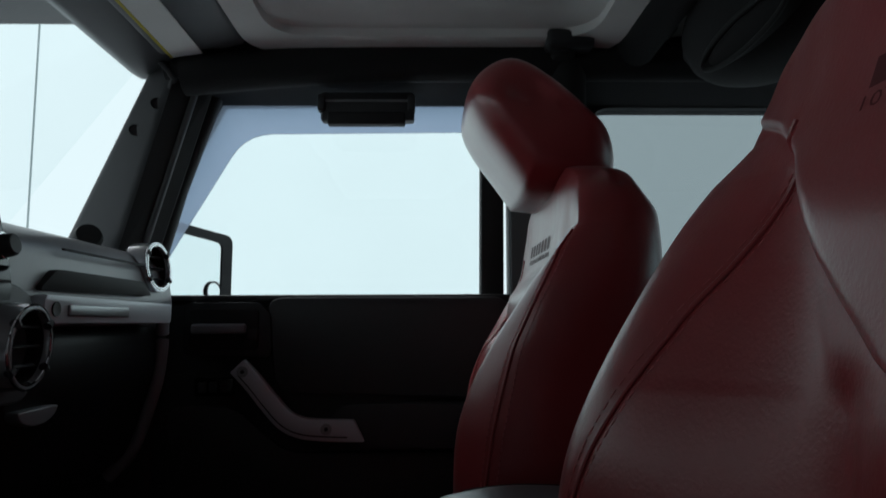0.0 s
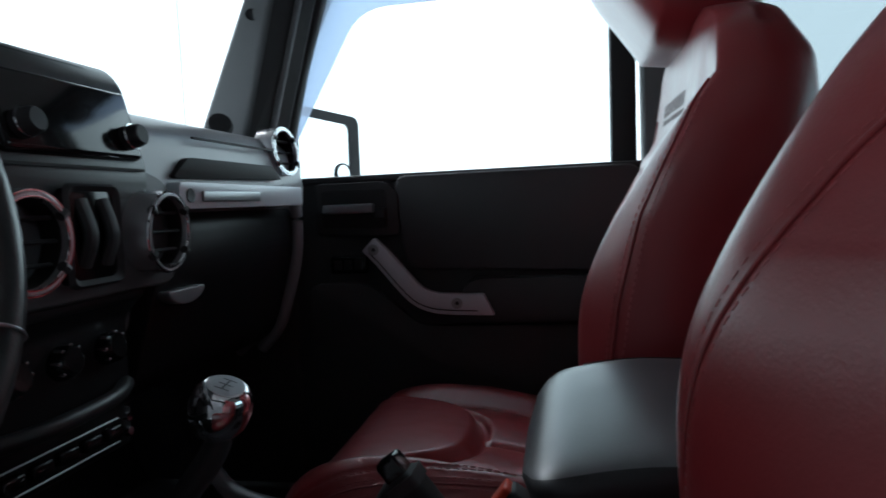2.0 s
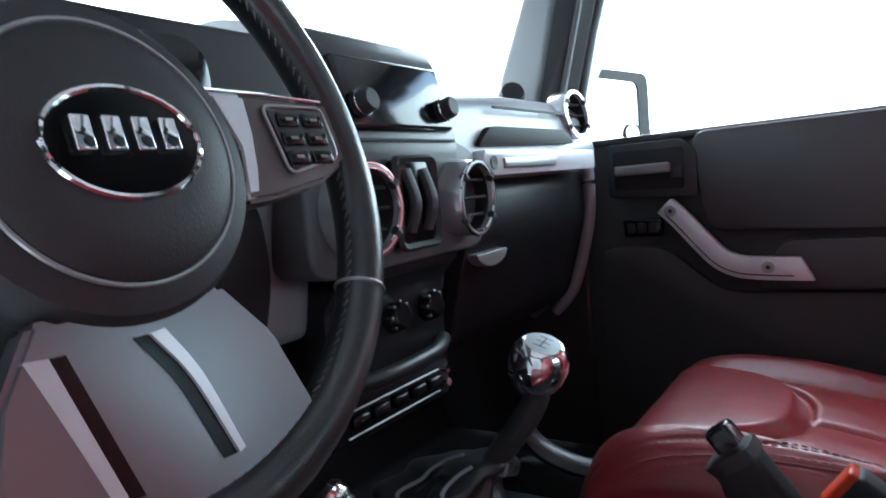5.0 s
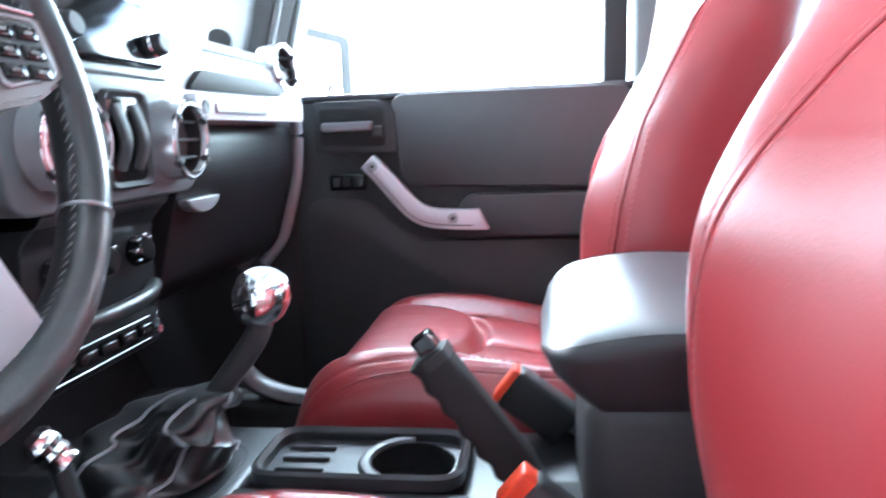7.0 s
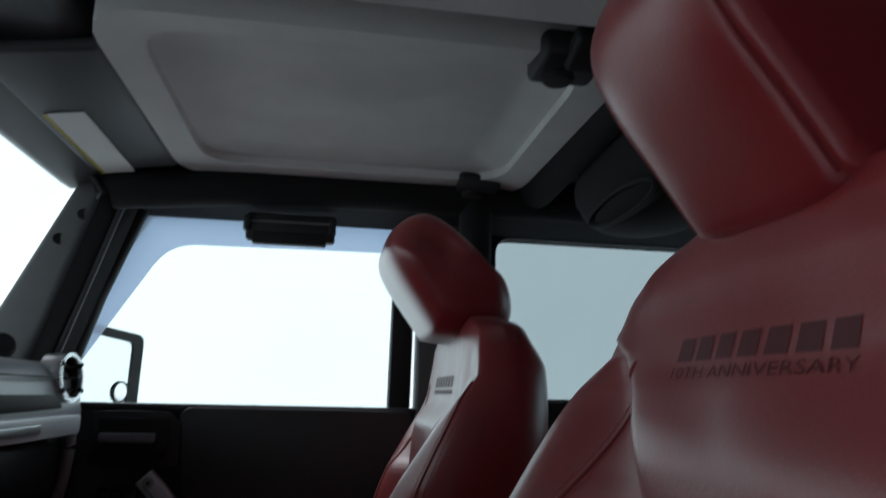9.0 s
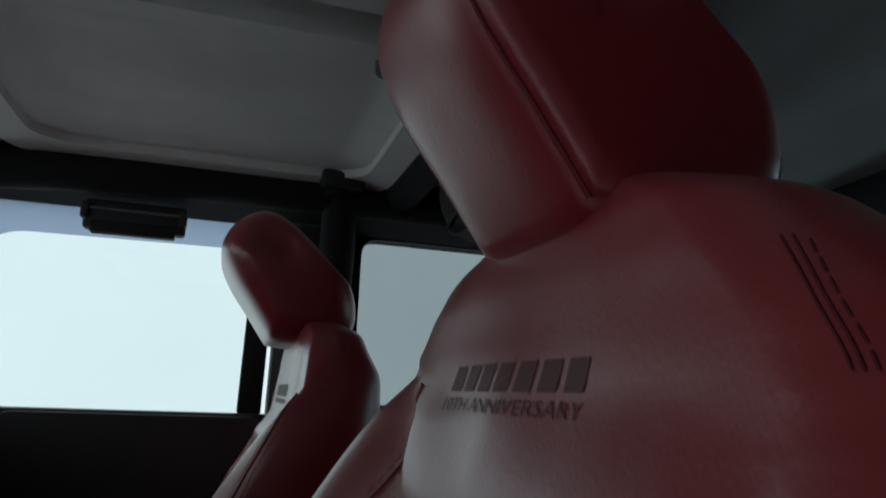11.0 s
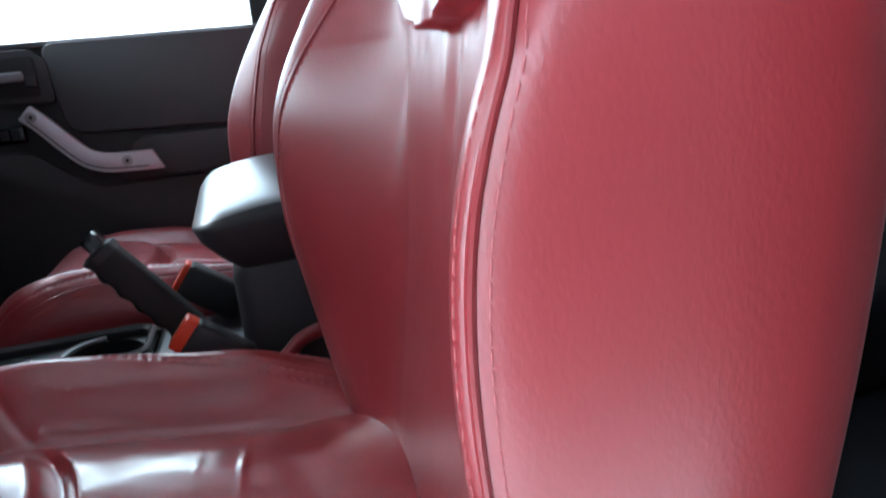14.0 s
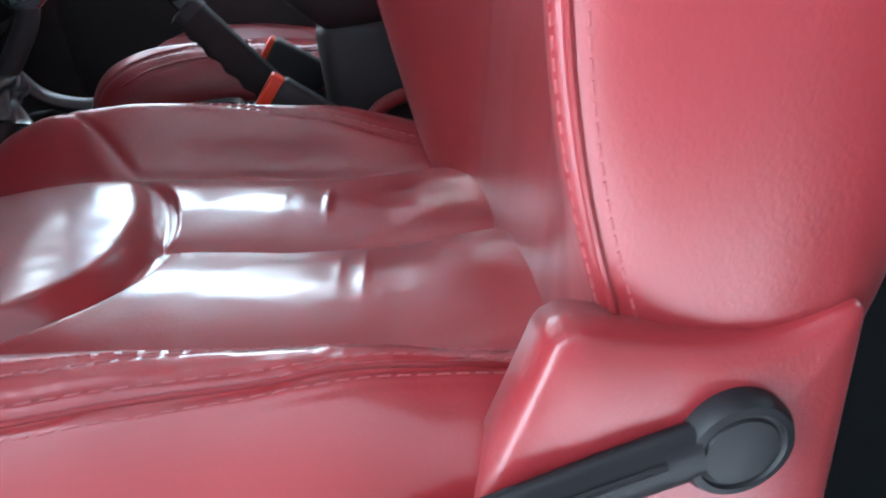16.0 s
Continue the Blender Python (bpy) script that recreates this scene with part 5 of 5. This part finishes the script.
for s in (1, -1):
    sp = spoke([(s * 0.070, 0.037), (s * 0.168, 0.036), (s * 0.170, -0.004), (s * 0.142, -0.018), (s * 0.100, -0.026), (s * 0.076, -0.028)][::s], "spoke", SPOKE_FRAME, -0.012, 0.010, label="dark satin metal spoke")
    spoke([(s * 0.066, 0.037), (s * 0.0945, 0.0365), (s * 0.0935, 0.012), (s * 0.0895, -0.010), (s * 0.085, -0.025), (s * 0.073, -0.026), (s * 0.078, 0.004)][::s], "spoke_insert", SILVER, 0.004, 0.0125, sp, "bright silver spoke insert")
    part("spoke_edge", tube([on_wheel(s * 0.068, 0.038, 0.010), on_wheel(s * 0.110, 0.0378, 0.010), on_wheel(s * 0.160, 0.0365, 0.009)], 0.0012, 8), CHROME, sp)
    bt = spoke([(s * 0.104, 0.030), (s * 0.155, 0.031), (s * 0.158, -0.003), (s * 0.112, -0.013)][::s], "button_pad", BLACK, 0.006, 0.0125, sp, "black switch pad")
    pad_edge = [on_wheel(s * a, b, 0.0122) for a, b in round_poly([(0.104, 0.030), (0.155, 0.031), (0.158, -0.003), (0.112, -0.013)], 0.006)]
    part("pad_rim", tube(pad_edge + pad_edge[:2], 0.0011, 6), BRUSHED, bt)
    for r in range(3):
        for c in range(2):
            cpt = on_wheel(s * (0.121 + 0.021 * c), 0.021 - 0.012 * r, 0.013)
            part("button", rbox(tuple(cpt), (0.004, 0.017, 0.009), 0.0015, rot=(0, -15, 0)), BLACK_GLOSS, bt)
            part("button_mark", rbox(tuple(cpt + AX * 0.0021), (0.0006, 0.006, 0.0018), 0, rot=(0, -15, 0)), INK, bt)
low = spoke([(-0.050, -0.068), (0.045, -0.068), (0.070, -0.099), (0.077, -0.122), (0.087, -0.153), (0.045, -0.166), (-0.045, -0.166), (-0.087, -0.153), (-0.077, -0.122), (-0.070, -0.099)], "lower_spoke", SPOKE_GREY, -0.014, 0.006, label="brushed silver lower spoke")
for path in ([(-0.0065, -0.084), (0.008, -0.109), (0.021, -0.150)], [(-0.044, -0.084), (-0.038, -0.109), (-0.028, -0.150)]):
    lean = 1 if path[0][0] > -0.02 else -1
    mid = spline([(a, b, 0) for a, b in path], 6)
    slot = [(p.x - 0.0038, p.y) for p in mid] + [(p.x + 0.0038, p.y) for p in mid[::-1]]
    part("spoke_slot", loft([[on_wheel(a, b, 0.001) for a, b in slot], [on_wheel(a, b, 0.0066) for a, b in slot]]), BLACK_GLOSS, low, smooth=30)
    bevel = [(p.x + lean * 0.0040, p.y) for p in mid] + [(p.x + lean * (0.0130 - 0.004 * k / len(mid)), p.y + 0.001) for k, p in list(enumerate(mid))[::-1]]
    part("slot_edge", loft([[on_wheel(a, b, 0.001) for a, b in bevel], [on_wheel(a, b, 0.0085 if k < len(mid) else 0.0066) for k, (a, b) in enumerate(bevel)]]), SILVER, low, "bright silver slot edge", smooth=30)
part("column_shroud", tube([WC - AX * 0.03, WC - AX * 0.10 - Vector((0, 0, 0.01)), WC - AX * 0.24 - Vector((0, 0, 0.03))], [0.05, 0.06, 0.065], 20), BLACK, wheel)
for s in (1, -1):
    st = spline([on_wheel(s * 0.05, 0.02, -0.06), on_wheel(s * 0.11, 0.028, -0.05), on_wheel(s * 0.165, 0.035, -0.045)], 5)
    part("stalk", tube(st, [0.006 + 0.004 * i / len(st) for i in range(len(st))], 10), BLACK, wheel)

# ---- centre console ----
con = thing("centre_console", (-0.25, YC, 0.15), "dark grey plastic console with tray, cup holder and padded armrest", "console")
y0, y1 = YC - 0.10, YC + 0.10
deck = [(-0.56, y0), (-0.10, y0), (-0.10, y1), (-0.56, y1)]
bm = rbox((-0.4925, YC + 0.005, 0.19), (0.095, 0.205, 0.055), 0.010, 3)
rbox((-0.166, YC + 0.005, 0.19), (0.134, 0.205, 0.055), 0.010, 3, bm=bm)
rbox((-0.3385, YC - 0.064, 0.19), (0.23, 0.067, 0.055), 0.006, 2, bm=bm)
rbox((-0.3385, YC + 0.0945, 0.19), (0.23, 0.025, 0.055), 0.006, 2, bm=bm)
part("deck", bm, CONSOLE, con)
part("side_skirt", rbox((-0.25, YC, 0.11), (0.62, 0.185, 0.16), 0.01), BLACK, con)
tr = round_poly([(-0.445, YC - 0.03), (-0.232, YC - 0.03), (-0.232, YC + 0.082), (-0.445, YC + 0.082)], 0.03)
tr2 = round_poly([(-0.436, YC - 0.021), (-0.241, YC - 0.021), (-0.241, YC + 0.073), (-0.436, YC + 0.073)], 0.023)
part("tray_rim", loft([[(x, y, 0.216) for x, y in tr], [(x, y, 0.228) for x, y in tr], [(x * 0.5 + p * 0.5, y * 0.5 + r * 0.5, 0.231) for (x, y), (p, r) in zip(tr, tr2)], [(x, y, 0.226) for x, y in tr2], [(x, y, 0.219) for x, y in tr2]], caps=False), CONSOLE, con)
# tray floor with the cup well sunk through it
CUP = (-0.290, YC + 0.026)
n = len(tr2)
start = math.atan2(tr2[0][1] - CUP[1], tr2[0][0] - CUP[0])
hole = [(CUP[0] + 0.045 * math.cos(start + k * math.tau / n), CUP[1] + 0.045 * math.sin(start + k * math.tau / n)) for k in range(n)]
part("tray_floor", loft([[(x, y, 0.2215) for x, y in tr2], [(x, y, 0.2165) for x, y in tr2], [(x, y, 0.2165) for x, y in hole]], caps=False), CONSOLE, con, smooth=30)
part("cup_well", loft([[(x, y, 0.2165) for x, y in hole], [(CUP[0] + (x - CUP[0]) * 0.9, CUP[1] + (y - CUP[1]) * 0.9, 0.193) for x, y in hole], [(CUP[0] + (x - CUP[0]) * 0.02, CUP[1] + (y - CUP[1]) * 0.02, 0.1925) for x, y in hole]], caps=False), CARPET, con, "deep black cup well")
part("cup_rim", tube([(CUP[0] + 0.047 * math.cos(a), CUP[1] + 0.047 * math.sin(a), 0.219) for a in (radians(95 + 170 * k / 20) for k in range(21))], 0.0048, 8, flat=1.4), CONSOLE, con)
for k in range(3):
    part("tray_rib", rbox((-0.400, YC + 0.002 + 0.024 * k, 0.2185), (0.050, 0.003, 0.004), 0.001), BLACK, con)
# armrest lid and bin
side = spline([(0.0, 1.0, 0), (0.5, 0.995, 0), (0.82, 0.965, 0), (0.95, 0.86, 0), (1.0, 0.66, 0), (0.985, 0.30, 0), (0.93, -0.20, 0), (0.83, -0.62, 0), (0.64, -0.92, 0), (0.36, -1.0, 0), (0.0, -1.0, 0)], 4)
ARM_SECTION = [(p.x, p.y) for p in side] + [(-p.x, p.y) for p in side[-2:0:-1]]
arm_rows = []
for i in range(45):
    s = i / 44
    x = -0.158 + 0.36 * s
    e = max(0.02, 1 - (1 - min(1, s / 0.11)) ** 2.6) ** 0.5
    hw, ht, hb = 0.088 * (0.45 + 0.55 * e), 0.043 * e * (0.58 + 0.42 * math.sin(math.pi / 2 * min(1.0, s / 0.30))), 0.050 * e
    row = []
    for yy, zz in ARM_SECTION:
        row.append((x + 0.042 * max(0.0, -zz) ** 1.3 * (1 - s) ** 3, YC - 0.012 + hw * yy, 0.366 + 0.012 * s * (1 - max(0.0, zz)) - 0.018 * max(0.0, zz) * sstep(0.25, 1.0, s) + (ht if zz > 0 else hb) * zz + 0.018 * yy * e))
    arm_rows.append(row)
# split where the lightened top meets the darkened sides
m, cut = len(ARM_SECTION), 12
arm = part("armrest", loft([[r[k % m] for k in range(cut - 1, m - cut + 2)] for r in arm_rows], close=False), ARM_SIDE_SHADED, con, "dull black leather armrest sides, darkened for shade", smooth="all")
part("lid_top", loft([[r[k % m] for k in range(m - cut + 1, m + cut)] for r in arm_rows], close=False), ARM_TOP_LIT, arm, "glossy dark grey padded armrest top, lightened for window reflection", smooth="all")
part("lid_seam", tube([Vector(r[cut - 1]) for r in arm_rows[6:]], 0.0012, 6), BLACK_SOFT, arm)
part("lid_latch", ring((-0.140, YC + 0.01, 0.3795), (-0.75, 0, 0.65), 0.017, 0.0012, 24, 6, arc=(-60, 160)), BLACK_SOFT, arm)
part("bin", rbox((0.02, YC - 0.005, 0.23), (0.29, 0.165, 0.20), 0.02), BLACK, con)

# ---- gear lever ----
gear = thing("gear_lever", (-0.50, 0.75, 0.19), "gear lever with chrome ball knob and black gaiter", "gear lever")
part("stick", tube(spline([(-0.50, 0.752, 0.26), (-0.468, 0.75, 0.305), (-0.425, 0.751, 0.36), (-0.416, 0.752, 0.39)], 5), [0.012] * 16, 12), BLACK, gear)
knob = part("knob", lathe([(0.012, -0.030), (0.018, -0.026), (0.0255, -0.012), (0.027, 0.0), (0.025, 0.012), (0.019, 0.0195), (0.016, 0.0205)], (-0.415, 0.752, 0.402), (0.35, -0.15, 0.9), 32), CHROME, gear, "chrome ball knob")
part("shift_plate", lathe([(0.0, 0.021), (0.0165, 0.0205), (0.0165, 0.0185), (0, 0.0185)], (-0.415, 0.752, 0.402), (0.35, -0.15, 0.9), 28), BRUSHED, knob)
q = Vector((0.35, -0.15, 0.9)).normalized()
sx = q.cross(Vector((1, 0, 0))).normalized()
sy = q.cross(sx)
bm = bmesh.new()
for a, b, w, h in ((0, 0, 0.016, 0.0012), (-0.008, 0, 0.0012, 0.013), (0, 0, 0.0012, 0.013), (0.008, 0, 0.0012, 0.013)):
    p = Vector((-0.415, 0.752, 0.402)) + q * 0.0212
    c = [p + sx * (a + i * w / 2) + sy * (b + j * h / 2) for i, j in ((-1, -1), (1, -1), (1, 1), (-1, 1))]
    bm.faces.new([bm.verts.new(v) for v in c])
part("shift_pattern", bm, BLACK, knob, smooth=False)


def gaiter_at(s, a):
    """Loose leather boot: s up its height, a round it."""
    r = 0.060 * (1 - s) ** 0.6 + 0.016
    f = math.sin(math.pi * min(1.0, s * 1.15)) ** 0.7
    r += f * (0.011 * math.sin(3 * a + 7 * s) + 0.006 * math.sin(7 * a - 11 * s) + 0.004 * noise.noise((2 * math.cos(a), 2 * math.sin(a), 6 * s)))
    cx, cz = -0.545 + 0.075 * s ** 1.6, 0.226 + 0.085 * s ** 0.9
    return (cx + r * math.cos(a), 0.752 + r * math.sin(a), cz + f * 0.009 * math.sin(4 * a + 12 * s))


gait = part("gaiter", loft([[gaiter_at(i / 47, k * math.tau / 96) for k in range(96)] for i in range(48)]), BLACK_LEATHER, gear, "wrinkled black leather gaiter", smooth="all")
for a0 in (-2.5, -1.2, 0.2, 2.2):
    part("piping", tube([gaiter_at(i / 47, a0 + 0.5 * math.sin(i * 0.11)) for i in range(2, 46)], 0.0022, 6), DASH, gait, "pale grey gaiter piping")
part("gaiter_frame", tube([(-0.545 + 0.082 * math.copysign(abs(math.cos(a)) ** 0.6, math.cos(a)), 0.752 + 0.078 * math.copysign(abs(math.sin(a)) ** 0.6, math.sin(a)), 0.212) for a in (k * math.tau / 48 for k in range(50))], 0.006, 8), BLACK, gear)
# transfer lever
trf = thing("transfer_lever", (-0.56, 0.66, 0.17), "short transfer lever with ribbed chrome knob", "lever")
part("stick", tube([(-0.545, 0.655, 0.17), (-0.56, 0.645, 0.285)], 0.009, 12), BLACK, trf)
part("knob", lathe([(0.010, -0.022), (0.013, -0.020), (0.0125, -0.012), (0.0145, -0.008), (0.013, -0.003), (0.0155, 0.002), (0.014, 0.007), (0.0155, 0.012), (0.011, 0.018), (0, 0.019)], (-0.566, 0.641, 0.298), (-0.6, -0.25, 0.7), 24), CHROME, trf, "ribbed chrome knob")
# handbrake
hb = thing("handbrake", (-0.17, 0.72, 0.2), "black handbrake lever with ribbed grip, pulled up", "handbrake")
base, tip = Vector((-0.165, 0.722, 0.235)), Vector((-0.262, 0.717, 0.368))
d = (tip - base).normalized()
hs = Vector((0, 1, 0))
hn = d.cross(hs).normalized()
if hn.z < 0:
    hn = -hn


def brake_section(l, w, top, bot):
    """Rounded box section across the lever at length l."""
    poly = round_poly([(-w, -bot), (w, -bot), (w, top), (-w, top)], min(w, bot) * 0.55, 4)
    return [tuple(base + d * l + hs * p + hn * q) for p, q in poly]


rows = []
for i in range(61):
    l = -0.055 + 0.205 * i / 60
    g = sstep(0.0, 0.03, l)
    rows.append(brake_section(l, 0.0125 + 0.0035 * g, 0.0125 + 0.004 * g, 0.015 + 0.004 * g + 0.0016 * g * math.sin(l * 260)))
rows.append(brake_section(0.153, 0.0135, 0.0125, 0.014))
part("grip", loft(rows), BLACK_SOFT, hb, "black rubber grip with finger ridges", smooth=45)
part("button", loft([brake_section(0.146, 0.010, 0.0125, 0.006), brake_section(0.166, 0.010, 0.0125, 0.006), brake_section(0.169, 0.0085, 0.011, 0.0045)]), BLACK_GLOSS, hb, "glossy dark square release button", smooth=30)
part("grip_collar", loft([brake_section(0.140, 0.0168, 0.0172, 0.010), brake_section(0.150, 0.0168, 0.0172, 0.010)]), BLACK, hb, smooth=30)
part("rocker_base", rbox(tuple(base - d * 0.03), (0.09, 0.05, 0.04), 0.012), BLACK_SOFT, hb)


def buckle(c, lean, label, k=1.0, face=0.018):
    """Belt buckle on its stalk with an orange release button."""
    b = thing("seat_belt_buckle", (c[0] + 0.06, c[1], 0.16), label, "belt buckle", "belt buckles")
    top = Vector(c)
    d = Vector(lean).normalized()
    rot = (0, math.degrees(math.atan2(d.x, d.z)), 0)
    mid = top - d * 0.040 * k
    part("housing", rbox(tuple(mid), (0.042 * k, 0.030 * k, 0.072 * k), 0.006, 3, rot=rot), BLACK, b)
    part("release_button", rbox(tuple(top - d * 0.003), (0.038 * k, 0.024 * k, face), 0.003, rot=rot), ORANGE, b, "orange red release button")
    part("stalk", tube([mid - d * 0.02, mid - d * 0.07, mid - d * 0.11], 0.008, 8, flat=2), BLACK_SOFT, b)
    return b


buckle((-0.197, 0.858, 0.280), (-0.80, 0.0, 0.60), "black belt buckle with orange button beside the passenger cushion", 1.1, 0.010)
buckle((-0.178, 0.645, 0.274), (-0.72, 0.0, 0.60), "black belt buckle with orange button beside the driver cushion", 0.95, 0.022)

# floor trim between the console and the passenger's cushion
trim = thing("floor_trim", (-0.47, 0.92, 0.02), "dark grey curved plastic trim beside the console", "trim")
part("band", tube(spline([(-0.528, 0.915, 0.285), (-0.510, 0.920, 0.255), (-0.485, 0.925, 0.238), (-0.450, 0.93, 0.228), (-0.405, 0.935, 0.226)], 6), 0.011, 12, flat=1.6), CONSOLE, trim)
part("support", rbox((-0.46, 0.93, 0.125), (0.16, 0.03, 0.21), 0.01), BLACK_SOFT, trim)
